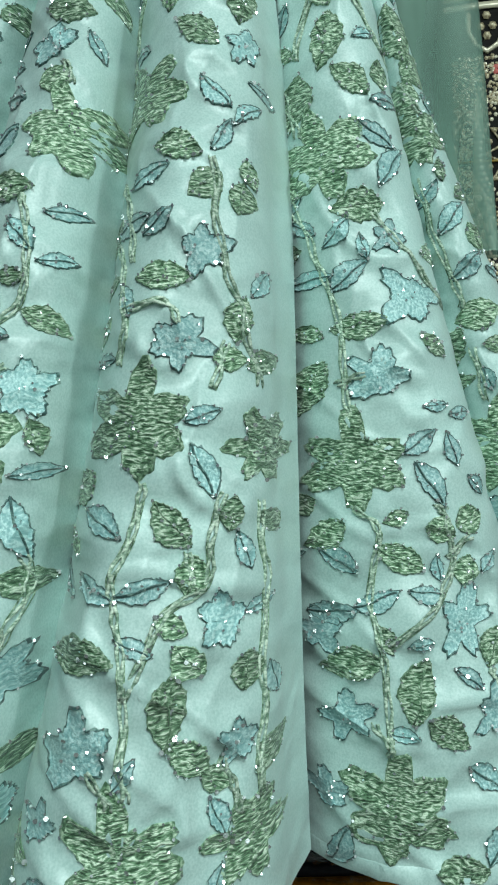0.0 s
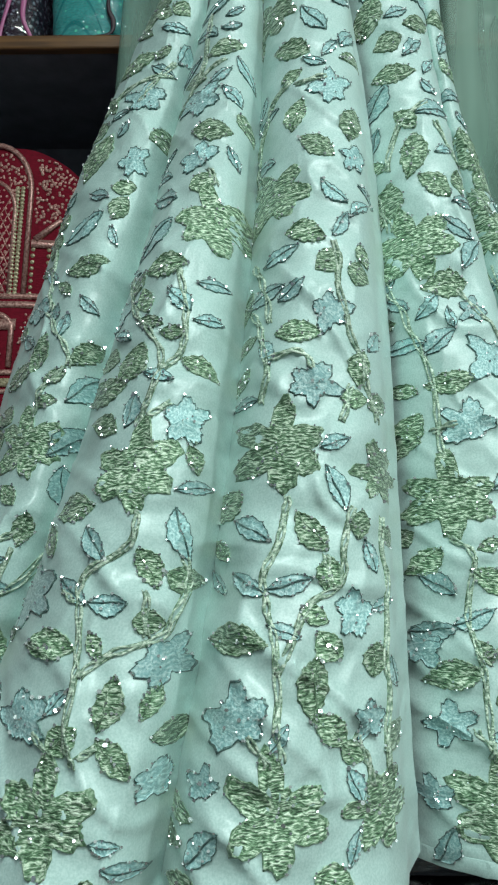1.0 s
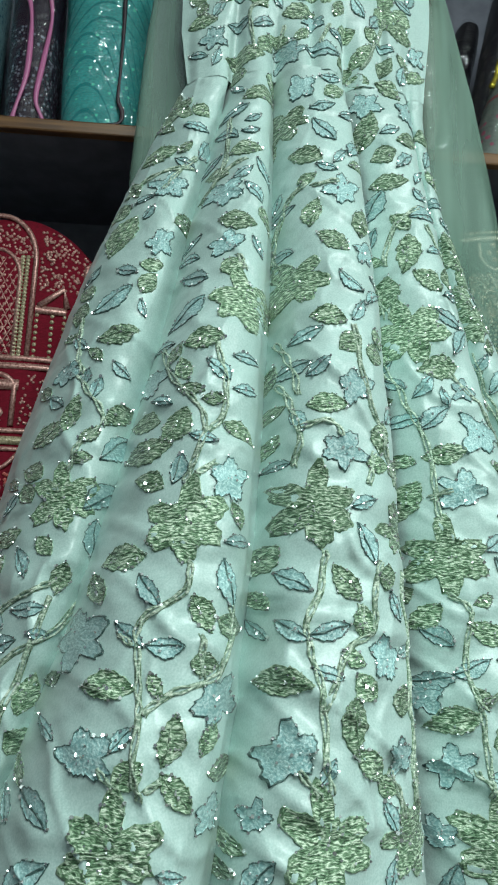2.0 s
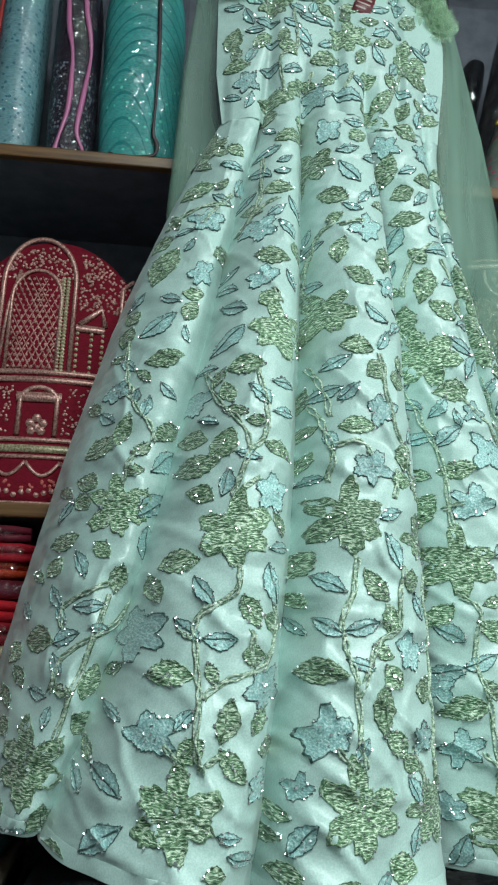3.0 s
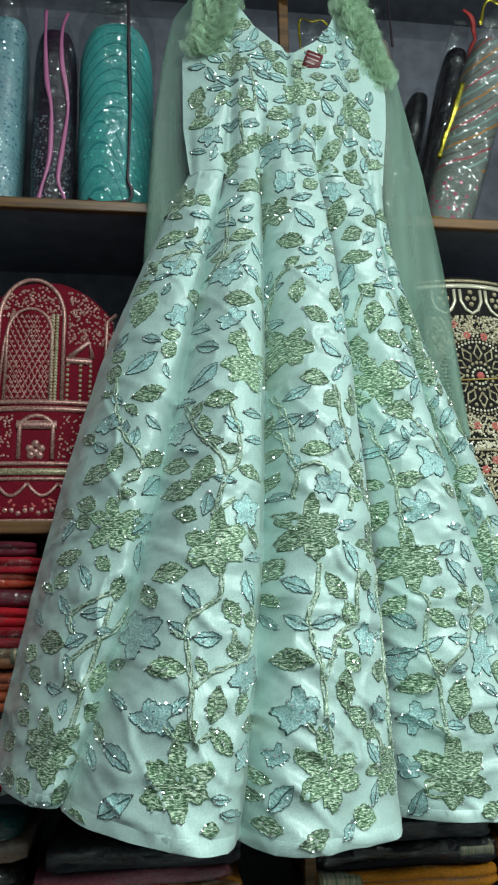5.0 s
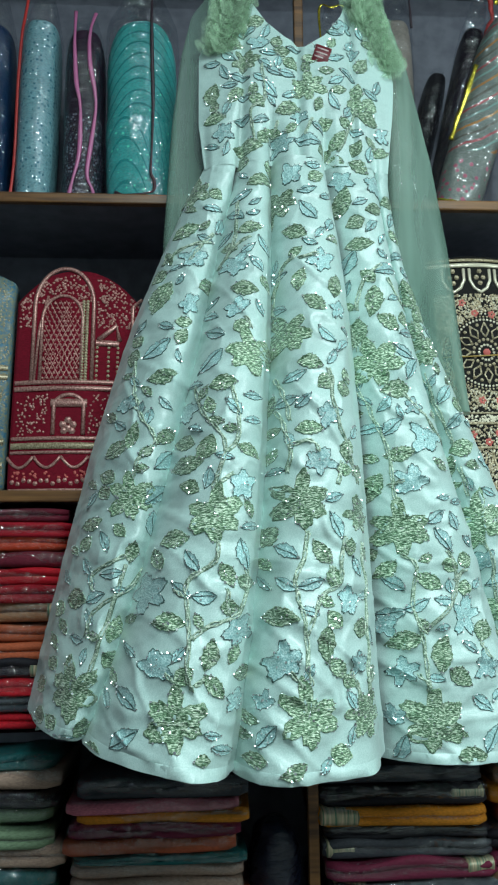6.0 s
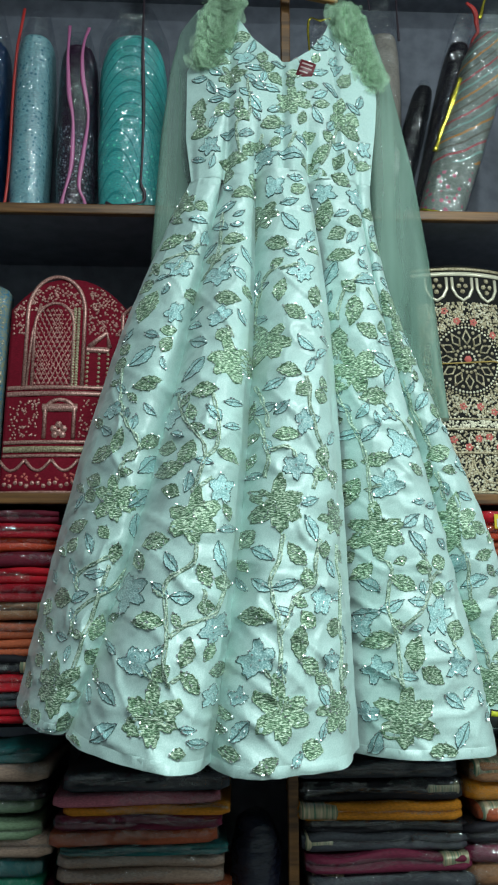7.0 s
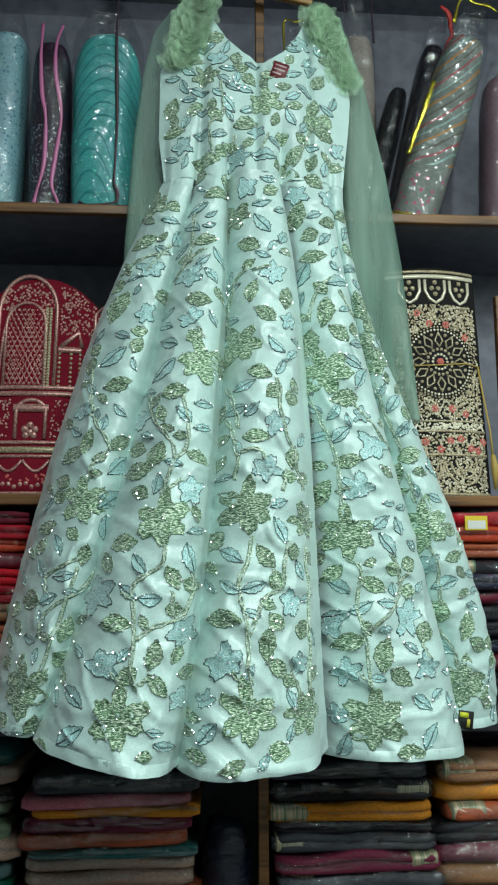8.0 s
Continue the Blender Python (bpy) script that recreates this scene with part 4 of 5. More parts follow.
def speckled(m, scale, color, size, z0=0.0, z1=9.0):
    """Small spangles, uneven in number."""
    n, l = m.node_tree.nodes, m.node_tree.links
    tc, vor, less = n.new("ShaderNodeTexCoord"), n.new("ShaderNodeTexVoronoi"), n.new("ShaderNodeMath")
    vor.inputs["Scale"].default_value = scale
    less.operation = "LESS_THAN"
    l.new(tc.outputs["Object"], vor.inputs["Vector"])
    l.new(vor.outputs["Distance"], less.inputs[0])
    less.inputs[1].default_value = size
    return masked_mix(m, less.outputs[0], color, z0, z1)


def festooned(m, xc, sag, freq, color, width, z0=0.0, z1=9.0, slant=0.0):
    """Lines that hang across the cloth in curves; color may be a list of colours that follow each other."""
    n, l = m.node_tree.nodes, m.node_tree.links
    tc, sep, warp = n.new("ShaderNodeTexCoord"), n.new("ShaderNodeSeparateXYZ"), n.new("ShaderNodeTexNoise")
    warp.inputs["Scale"].default_value = 18.0
    l.new(tc.outputs["Object"], sep.inputs[0])
    l.new(tc.outputs["Object"], warp.inputs["Vector"])

    def calc(op, a, b):
        k = n.new("ShaderNodeMath")
        k.operation = op
        for i, v in enumerate((a, b)):
            if isinstance(v, (int, float)):
                k.inputs[i].default_value = v
            else:
                l.new(v, k.inputs[i])
        return k.outputs[0]

    dx = calc("SUBTRACT", sep.outputs[0], xc)
    h = calc("ADD", sep.outputs[2], calc("MULTIPLY", calc("MULTIPLY", dx, dx), sag))
    h = calc("ADD", h, calc("MULTIPLY", dx, slant))
    h = calc("ADD", h, calc("MULTIPLY", warp.outputs["Fac"], 0.012))
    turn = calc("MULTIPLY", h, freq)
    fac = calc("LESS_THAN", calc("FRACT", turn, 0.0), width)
    if isinstance(color, list):
        ramp = n.new("ShaderNodeValToRGB")
        ramp.color_ramp.interpolation = "CONSTANT"
        e = ramp.color_ramp.elements
        e[0].color, e[1].position, e[1].color = (*color[0], 1), 1 / len(color), (*color[1], 1)
        for k in range(2, len(color)):
            e.new(k / len(color)).color = (*color[k], 1)
        l.new(calc("FRACT", calc("MULTIPLY", calc("FLOOR", turn, 0.0), 1.0001 / len(color)), 0.0), ramp.inputs[0])
        color = ramp.outputs[0]
    return masked_mix(m, fac, color, z0, z1)


def round_body(w, d, h, taper=0.8, seed=0, n=36, m=90, spiral=0.0, top=0.72):
    """A wrapped roll: squashed round section, shoulders drawn in towards the top, soft dents."""
    bm = bmesh.new()
    rings = []
    for j in range(m + 1):
        f = j / m
        if f < top:
            s = 1.0 - (1 - f / top) ** 6 * 0.10
        else:
            g = (f - top) / (1 - top)
            s = taper + (1 - taper) * math.sqrt(max(0, 1 - g ** 2.2))
        ring = []
        for i in range(n):
            a = 2 * math.pi * i / n
            c, sn = math.cos(a), math.sin(a)
            k = (abs(c) ** 2.6 + abs(sn) ** 2.6) ** (-1 / 2.6)
            dent = 1 + 0.035 * noise.noise(Vector((c * 1.3 + seed, sn * 1.3, f * 7))) + spiral * math.sin(f * 84 + 3.0 * c)
            ring.append(bm.verts.new((w / 2 * s * k * c * dent, d / 2 * s * k * sn * dent, h * f)))
        rings.append(ring)
    for a, b in zip(rings, rings[1:]):
        for i in range(n):
            bm.faces.new((a[i], a[(i + 1) % n], b[(i + 1) % n], b[i]))
    bm.faces.new(rings[0][::-1])
    bm.faces.new(rings[-1])
    return bm


def moved(bm, m):
    bmesh.ops.transform(bm, matrix=m, verts=bm.verts)
    return bm


def wrapped_roll(x, y, z, w, d, h, lean, mat, trim, label, seed, spiral=0.0, neck=0.10, strips=(0.3,), taper=0.78, trim_r=0.0035, paths=()):
    """A roll of cloth standing in a clear bag; lean in degrees to the right."""
    t = thing("fabric_roll", (x, y, z), label, "fabric roll")
    m = pose(x, y, z, 0, lean, 0)
    part("cloth", moved(round_body(w, d, h, taper, seed, spiral=spiral), m), mat, t)
    bag = bmesh.new()
    rings = []
    for j in range(31):
        f = j / 30
        s = 1.05 if f < 0.78 else 1.05 - 0.55 * ((f - 0.78) / 0.22) ** 1.3
        ring = []
        for i in range(32):
            a = 2 * math.pi * i / 32
            c, sn = math.cos(a), math.sin(a)
            k = (abs(c) ** 2.6 + abs(sn) ** 2.6) ** (-1 / 2.6)
            q = 1 + 0.03 * noise.noise(Vector((c * 3 + seed, sn * 3, f * 12)))
            ring.append(bag.verts.new((w / 2 * s * k * c * q, d / 2 * s * k * sn * q * (1 if f < 0.8 else 1 - 0.6 * (f - 0.8) / 0.2), 0.001 + (h + neck) * f)))
        rings.append(ring)
    for a, b in zip(rings, rings[1:]):
        for i in range(32):
            bag.faces.new((a[i], a[(i + 1) % 32], b[(i + 1) % 32], b[i]))
    part("clear_bag", moved(bag, m), M_FILM, t, "clear crinkled plastic bag")
    for k, s in enumerate(strips):
        bm = bmesh.new()
        pts = []
        for j in range(25):
            f = j / 24
            drift = 0.05 * w * math.sin(f * 5 + seed + k * 2) + (0.16 * w * (1 - f) ** 6 * (1 if s > 0 else -1))
            front = -d / 2 * 1.07 * (abs(1 - abs(2 * s) ** 2.6)) ** (1 / 2.6)
            if f > 0.78:
                front *= 1 - 0.6 * (f - 0.78) / 0.22
            pts.append((s * w + drift, front, 0.004 + (h + neck * 0.95) * f))
        tube(bm, pts, trim_r, 6, 0, 0.5)
        part("binding", moved(bm, m), trim, t, "narrow coloured bag binding")
    for edge, r, ctrl in paths:
        pts = []
        for c in smooth_line([(a, b, 0) for a, b in ctrl], 6):
            front = -d / 2 * 1.08 * max(0.05, 1 - min(1.0, abs(2 * c.x)) ** 2.6) ** (1 / 2.6)
            if c.y > 0.78:
                front *= 1 - 0.6 * (c.y - 0.78) / 0.22
            pts.append((c.x * w, front - 0.002, 0.005 + (h + neck) * c.y))
        bm = bmesh.new()
        tube(bm, pts, lambda f: r * (1 + 0.25 * math.sin(17 * f + seed)), 6, 0, 0.4)
        part("binding", moved(bm, m), edge, t, "coloured ribbon edge of the bag")
    return t


SH = 2.1065
PINK_A = ((-0.26, 1.0), (-0.21, 0.8), (-0.14, 0.585), (-0.03, 0.47), (0.0, 0.37), (-0.02, 0.20), (-0.17, 0.07), (-0.24, 0.01))
PINK_B = ((0.26, 0.99), (0.17, 0.87), (0.19, 0.68), (0.32, 0.54), (0.35, 0.44), (0.26, 0.26), (0.19, 0.11), (0.32, 0.04), (0.37, 0.0))
DARK_A = ((0.14, 1.0), (0.15, 0.85), (0.17, 0.6), (0.19, 0.4), (0.18, 0.2), (0.17, 0.10), (0.22, 0.06), (0.20, 0.02), (0.05, 0.005), (-0.20, 0.0), (-0.32, 0.02))
RED_A = ((0.30, 0.0), (0.52, 0.18), (0.50, 0.42), (0.42, 0.62), (0.50, 0.84), (0.62, 0.90), (0.30, 0.97), (-0.10, 1.0))
RIM_A = ((-0.42, 0.90), (-0.42, 0.98), (-0.1, 1.0), (0.1, 0.985), (0.42, 0.985), (0.44, 0.9), (0.47, 0.78))
RIM_B = ((-0.45, 0.80), (-0.44, 0.97), (-0.1, 0.96), (0.2, 0.975), (0.45, 0.96))
FOIL_A = ((-0.50, 0.26), (-0.49, 0.34), (-0.47, 0.46), (-0.46, 0.58))
FOIL_B = ((-0.44, 0.86), (-0.42, 0.985), (-0.1, 0.975), (0.2, 0.985), (0.42, 0.98))
FOIL_C = ((-0.48, 0.0), (-0.2, -0.008), (0.1, 0.0), (0.45, 0.004))
# Upper festoons put the shade of the ruched relief into the teal.
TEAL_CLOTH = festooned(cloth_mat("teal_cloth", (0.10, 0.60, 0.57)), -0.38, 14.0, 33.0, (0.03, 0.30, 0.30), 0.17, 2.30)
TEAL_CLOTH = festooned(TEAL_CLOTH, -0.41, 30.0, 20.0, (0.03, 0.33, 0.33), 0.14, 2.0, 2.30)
TEAL_CLOTH = speckled(TEAL_CLOTH, 55.0, (0.16, 0.90, 0.66), 0.16, 2.0, 2.36)
wrapped_roll(-0.715, 1.14, SH, 0.085, 0.13, 0.43, 0, cloth_mat("navy_cloth", (0.008, 0.035, 0.105)), M_REDT, "navy rolled cloth in a clear bag on the shelf", 1, strips=())
wrapped_roll(-0.616, 1.135, SH, 0.086, 0.13, 0.44, 1, speckled(cloth_mat("powder_blue_cloth", (0.25, 0.48, 0.53)), 90.0, (0.06, 0.20, 0.26), 0.28), M_REDT, "powder blue rolled cloth in a red-edged clear bag", 2, 0.006, 0.09, (-0.44,))
wrapped_roll(-0.508, 1.125, SH, 0.088, 0.12, 0.42, 0, speckled(cloth_mat("aubergine_cloth", (0.030, 0.012, 0.030)), 125.0, (0.22, 0.22, 0.28), 0.33, 2.0, 2.31), M_PINKT, "dark aubergine cloth in a pink-edged clear bag", 3, 0.0, 0.05, (), 0.62,
             paths=((M_PINKT, 0.0042, PINK_A), (M_PINKT, 0.0042, PINK_B)))
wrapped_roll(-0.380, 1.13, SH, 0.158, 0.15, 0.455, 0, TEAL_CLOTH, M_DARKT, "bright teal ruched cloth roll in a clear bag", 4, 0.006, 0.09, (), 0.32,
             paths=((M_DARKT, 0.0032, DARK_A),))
wrapped_roll(0.300, 1.16, SH, 0.060, 0.09, 0.50, 13, cloth_mat("black_brocade", (0.022, 0.018, 0.026)), M_REDT, "black brocade cloth in a red-edged bag, leaning", 6, 0.0, 0.11, (), 0.7, paths=((M_REDT, 0.0055, RED_A),))
wrapped_roll(0.238, 1.24, SH, 0.055, 0.10, 0.43, 14, cloth_mat("black_silk", (0.016, 0.015, 0.02)), M_DARKT, "black silk cloth in a clear bag, leaning", 7, 0.0, 0.03, (), 0.7)


M_STRIPED = festooned(cloth_mat("striped_cream_cloth", (0.22, 0.25, 0.22), 0.5), 0.36, -3.0, 46.0,
                      [(0.36, 0.07, 0.08), (0.13, 0.12, 0.10), (0.45, 0.20, 0.05), (0.22, 0.36, 0.31)], 0.26, SH + 0.13, 9.0, -0.32)
M_STRIPED = speckled(M_STRIPED, 60.0, (0.42, 0.10, 0.16), 0.30, 0.0, SH + 0.11)
wrapped_roll(0.325, 1.10, SH, 0.108, 0.09, 0.50, 18, M_STRIPED, M_GLITZ, "cream striped cloth roll in a gold-edged clear bag, leaning", 8, 0.0, 0.10, (), 0.55,
             paths=((M_GLITZ, 0.0075, FOIL_A), (M_GLITZ, 0.004, FOIL_B), (M_GLITZ, 0.004, FOIL_C)))
wrapped_roll(0.560, 1.15, SH, 0.100, 0.11, 0.40, 3, cloth_mat("dusty_pink_cloth", (0.30, 0.19, 0.22)), M_DARKT, "dusty pink cloth roll in a clear bag", 9, 0.0, 0.06, (), 0.7)
wrapped_roll(0.240, 1.235, SH, 0.082, 0.08, 0.56, 0, cloth_mat("beige_print_cloth", (0.36, 0.31, 0.27)), M_DARKT, "beige printed cloth in a dark-edged clear bag", 10, 0.0, 0.13, (), 0.7,
             paths=((M_DARKT, 0.0028, RIM_A),))
wrapped_roll(0.082, 1.22, SH, 0.078, 0.08, 0.50, 0, cloth_mat("olive_print_cloth", (0.16, 0.16, 0.12)), M_GLITZ, "olive cloth in a gold-edged clear bag", 11, 0.0, 0.10, (), 0.7,
             paths=((M_GLITZ, 0.0028, RIM_B),))


# ---- embroidered pieces that stand folded on the lower shelf ----
class Panel:
    """A standing folded piece: u across, v up its front, which leans back and bows."""

    def __init__(self, x0, w, h, y0, lean, bow, arch):
        self.x0, self.w, self.h, self.y0, self.lean, self.bow, self.arch = x0, w, h, y0, lean, bow, arch

    def at(self, u, v, lift=0.0):
        q = 2 * u / self.w - 1
        return (self.x0 + u, self.y0 + self.lean * v + self.bow * q * q - lift, 1.4745 + v)

    def top(self, u):
        q = 2 * u / self.w - 1
        return self.h - self.arch * abs(q) ** 2.2

    def body(self, depth):
        bm = bmesh.new()
        front, back = [], []
        for i in range(37):
            u = self.w * i / 36
            f, b = [], []
            for j in range(25):
                v = self.top(u) * j / 24
                x, y, z = self.at(u, v)
                y += 0.0025 * noise.noise(Vector((x * 30, 1, z * 14)))
                f.append(bm.verts.new((x, y, z)))
                b.append(bm.verts.new((x, y + depth, z)))
            front.append(f)
            back.append(b)
        for i in range(36):
            for j in range(24):
                bm.faces.new((front[i][j], front[i + 1][j], front[i + 1][j + 1], front[i][j + 1]))
                bm.faces.new((back[i][j], back[i][j + 1], back[i + 1][j + 1], back[i + 1][j]))
            bm.faces.new((front[i][24], front[i + 1][24], back[i + 1][24], back[i][24]))
            bm.faces.new((front[i][0], back[i][0], back[i + 1][0], front[i + 1][0]))
        for j in range(24):
            bm.faces.new((front[0][j], front[0][j + 1], back[0][j + 1], back[0][j]))
            bm.faces.new((front[36][j], back[36][j], back[36][j + 1], front[36][j + 1]))
        return bm

    def line(self, pts, r, flat=0.6, bm=None):
        bm = bm or bmesh.new()
        return tube(bm, [self.at(u, v, r * 0.4) for u, v in pts], r, 6, 0, flat)

    def beads(self, pts, r, bm=None):
        bm = bm or bmesh.new()
        for u, v in pts:
            c = Vector(self.at(u, v, r * 0.2))
            ring = [bm.verts.new(c + Vector((r * math.cos(k * math.pi / 3), 0, r * math.sin(k * math.pi / 3)))) for k in range(6)]
            tip = bm.verts.new(c + Vector((0, -r * 0.9, 0)))
            for k in range(6):
                bm.faces.new((ring[k], ring[(k + 1) % 6], tip))
        return bm

    def band(self, v0, v1, lift=0.002, u0=0.003, u1=None):
        u1 = self.w - 0.003 if u1 is None else u1
        bm = bmesh.new()
        rows = []
        for i in range(25):
            u = u0 + (u1 - u0) * i / 24
            rows.append([bm.verts.new(self.at(u, v, l)) for v, l in ((v0, 0), (v0, lift), ((v0 + v1) / 2, lift * 1.5), (v1, lift), (v1, 0))])
        for a, b in zip(rows, rows[1:]):
            for k in range(4):
                bm.faces.new((a[k], b[k], b[k + 1], a[k + 1]))
        return bm


def arch_pts(uc, half, v0, spring, rise, n=16):
    pts = [(uc - half, v0), (uc - half, spring)]
    pts += [(uc - half * math.cos(math.pi * k / n), spring + rise * math.sin(math.pi * k / n)) for k in range(1, n)]
    return pts + [(uc + half, spring), (uc + half, v0)]


pr = random.Random(21)
red = Panel(-0.638, 0.258, 0.484, 1.052, 0.10, 0.02, 0.070)
t = thing("embroidered_skirt", (-0.517, 1.08, 1.4745), "folded crimson bridal skirt with rose gold embroidery on the shelf", "folded skirt")
part("cloth", red.body(0.05), cloth_mat("crimson_velvet", (0.22, 0.006, 0.022), 0.0, 0.85), t)
U = lambda px: (px - 42) * 0.00134
V = lambda py: (870 - py) * 0.00131
part("arch_border", red.line(arch_pts(U(118), U(165) - U(118), V(690), V(560), V(497) - V(560)), 0.0045), M_ROSE, t, "rose gold arch border")
part("arch_border", red.line(arch_pts(U(116), U(148) - U(116), V(690), V(585), V(545) - V(585)), 0.0035), M_ROSE, t, "rose gold arch border")
part("arch_border", red.line([(U(75), V(690)), (U(80), V(600)), (U(92), V(545))], 0.003), M_ROSE, t, "rose gold arch border")
part("side_border", red.line([(U(225), V(690)), (U(226), V(560)), (U(240), V(545))], 0.004), M_ROSE, t)
part("bead_column", red.beads([(U(152 + d), V(690 - 5 * k)) for k in range(28) for d in (-3, 3)], 0.0042), M_GOLD, t, "gold bead column")
lat = []
for i in range(9):
    for j in range(18):
        u, v = 88 + i * 7.5 + (j % 2) * 3.75, 686 - j * 8
        if v > 552 and u < 147:
            lat.append((U(u), V(v)))
tagged(part("bead_lattice", red.beads(lat, 0.0030), M_ROSE, t, "lattice of rose gold beads"), kind="stuff")
bm = bmesh.new()
for k in range(-6, 9):
    for s in (-1, 1):
        pts = [(U(117 + k * 9 + s * 4 * m), V(690 - m * 8)) for m in range(18) if 84 < 117 + k * 9 + s * 4 * m < 147]
        if len(pts) > 2:
            red.line(pts, 0.0010, 1, bm)
tagged(part("lattice_thread", bm, M_ROSE, t), kind="stuff")
sprig = []
for _ in range(800):
    u, v = pr.uniform(46, 236), pr.uniform(505, 600)
    arch_v = 560 - 63 * math.sqrt(max(0, 1 - ((u - 118) / 47) ** 2)) if abs(u - 118) < 47 else 900
    inner = 585 - 40 * math.sqrt(max(0, 1 - ((u - 116) / 32) ** 2)) if abs(u - 116) < 32 else 560
    ok = (arch_v + 6 < v < inner - 4) if abs(u - 118) < 44 else (abs(u - 118) > 52)
    if ok and V(v) < red.top(U(u)) - 0.006:
        sprig.append((U(u), V(v)))
tagged(part("sprig_scatter", red.beads(sprig, 0.0027), M_ROSE, t, "scattered rose gold sprigs"), kind="stuff")
for v0, v1, m in ((690, 697, M_ROSE), (700, 708, M_ROSE), (783, 789, M_ROSE), (793, 803, M_GOLD), (806, 811, M_ROSE), (866, 870, M_ROSE)):
    part("band", red.band(V(v1), V(v0)), m, t, "woven zari band")
part("niche", red.line(arch_pts(U(132), U(155) - U(132), V(780), V(735), V(715) - V(735)), 0.0045), M_ROSE, t, "embroidered niche motif")
part("niche_roof", red.band(V(735), V(722), 0.003, U(104), U(160)), M_ROSE, t)
part("niche_flower", red.beads([(U(132), V(757)), (U(124), V(764)), (U(140), V(764)), (U(132), V(770)), (U(126), V(774)), (U(138), V(774))], 0.008), M_ROSE, t)
for px in (172, 190, 204):
    tagged(part("bead_string", red.beads([(U(px), V(690 - 8 * k)) for k in range(9)], 0.0036), M_GOLD, t), kind="stuff")
part("gable", red.band(V(632), V(622), 0.003, U(170), U(206)), M_ROSE, t)
part("gable_peak", red.line([(U(174), V(622)), (U(201), V(596)), (U(206), V(622))], 0.006), M_ROSE, t)
for k in range(5):
    uc = 60 + k * 42
    part("scallop", red.line([(U(uc - 21 + 42 * j / 10), V(815 + 18 * math.sin(math.pi * j / 10))) for j in range(11)], 0.0034), M_ROSE, t)
tagged(part("bead_string", red.beads([(U(50 + 9 * k), V(855 + 3 * math.sin(k * 2))) for k in range(22)], 0.0050), M_ROSE, t), kind="stuff")
tagged(part("sprig_scatter", red.beads([(U(pr.uniform(48, 236)), V(pr.uniform(838, 850))) for _ in range(60)], 0.003), M_CORAL, t), kind="stuff")
tagged(part("sprig_scatter", red.beads([(U(pr.choice((pr.uniform(50, 98), pr.uniform(162, 236)))), V(pr.uniform(714, 780))) for _ in range(200)], 0.0024), M_ROSE, t), kind="stuff")

blk = Panel(0.262, 0.215, 0.535, 1.055, 0.10, 0.025, 0.008)
t = thing("embroidered_skirt", (0.37, 1.08, 1.4745), "folded black skirt with dense gold floral embroidery on the shelf", "folded skirt")
part("cloth", blk.body(0.05), cloth_mat("black_velvet", (0.012, 0.011, 0.010), 0.05, 0.8), t)
U = lambda px: (px - 680) * 0.00128
V = lambda py: (868 - py) * 0.00137
for v0, v1, m in ((482, 487, M_GOLD), (490, 497, M_PEARL), (744, 747, M_GOLD), (760, 764, M_GOLD), (799, 803, M_GOLD), (862, 867, M_GOLD)):
    part("band", blk.band(V(v1), V(v0)), m, t, "woven zari band")
for px in (724, 770, 816):
    part("hanging_arch", blk.line([(U(px - 18), V(500)), (U(px - 18), V(520)), (U(px - 11), V(534)), (U(px), V(541)), (U(px + 11), V(534)), (U(px + 18), V(520)), (U(px + 18), V(500))], 0.0038), M_PEARL, t, "cream arch border")
    part("arch_flower", blk.beads([(U(px), V(504)), (U(px - 6), V(515)), (U(px + 6), V(515)), (U(px), V(525))], 0.006), M_GOLD, t)
for r, n, m, s in ((6, 1, M_CORAL, 0.009), (13, 14, M_PEARL, 0.0032), (22, 18, M_GOLD, 0.004), (48, 24, M_GOLD, 0.0042), (56, 56, M_PEARL, 0.0030), (61, 60, M_GOLD, 0.0026)):
    part("rosette_ring", blk.beads([(U(770 + (r if n > 1 else 0) * math.cos(2 * math.pi * k / n)), V(645 + (r if n > 1 else 0) * math.sin(2 * math.pi * k / n))) for k in range(n)], s), m, t)
for k in range(12):
    a = 2 * math.pi * k / 12
    c, s = math.cos(a), math.sin(a)
    part("rosette_petal", blk.line([(U(770 + 26 * c), V(645 + 26 * s)), (U(770 + 37 * c - 7 * s), V(645 + 37 * s + 7 * c)), (U(770 + 52 * c), V(645 + 52 * s)),
                                    (U(770 + 37 * c + 7 * s), V(645 + 37 * s - 7 * c)), (U(770 + 27 * c), V(645 + 27 * s))], 0.0022), M_GOLD, t)
dots = [(pr.uniform(690, 842), pr.uniform(545, 740)) for _ in range(2500)]
tagged(part("seed_bead_scatter", blk.beads([(U(a), V(b)) for a, b in dots if math.hypot(a - 770, b - 645) > 64], 0.0026), M_GOLD, t, "scattered gold seed beads"), kind="stuff")
tagged(part("seed_bead_scatter", blk.beads([(U(a), V(b)) for a, b in ((pr.uniform(690, 842), pr.uniform(545, 862)) for _ in range(1500)) if math.hypot(a - 770, b - 645) > 64], 0.0026), M_PEARL, t, "scattered cream seed beads"), kind="stuff")
tagged(part("seed_bead_scatter", blk.beads([(U(pr.uniform(690, 842)), V(pr.uniform(748, 760))) for _ in range(120)], 0.003), M_PEARL, t), kind="stuff")
for px, py in ((755, 578), (785, 580), (755, 725), (785, 725), (810, 733), (735, 560), (820, 600), (778, 778), (797, 775), (760, 792), (828, 793), (815, 790), (840, 778), (735, 780), (715, 790), (700, 778)):
    part("coral_flower", blk.beads([(U(px + 4 * math.cos(k * 1.257)), V(py + 4 * math.sin(k * 1.257))) for k in range(5)], 0.0042), M_CORAL, t)
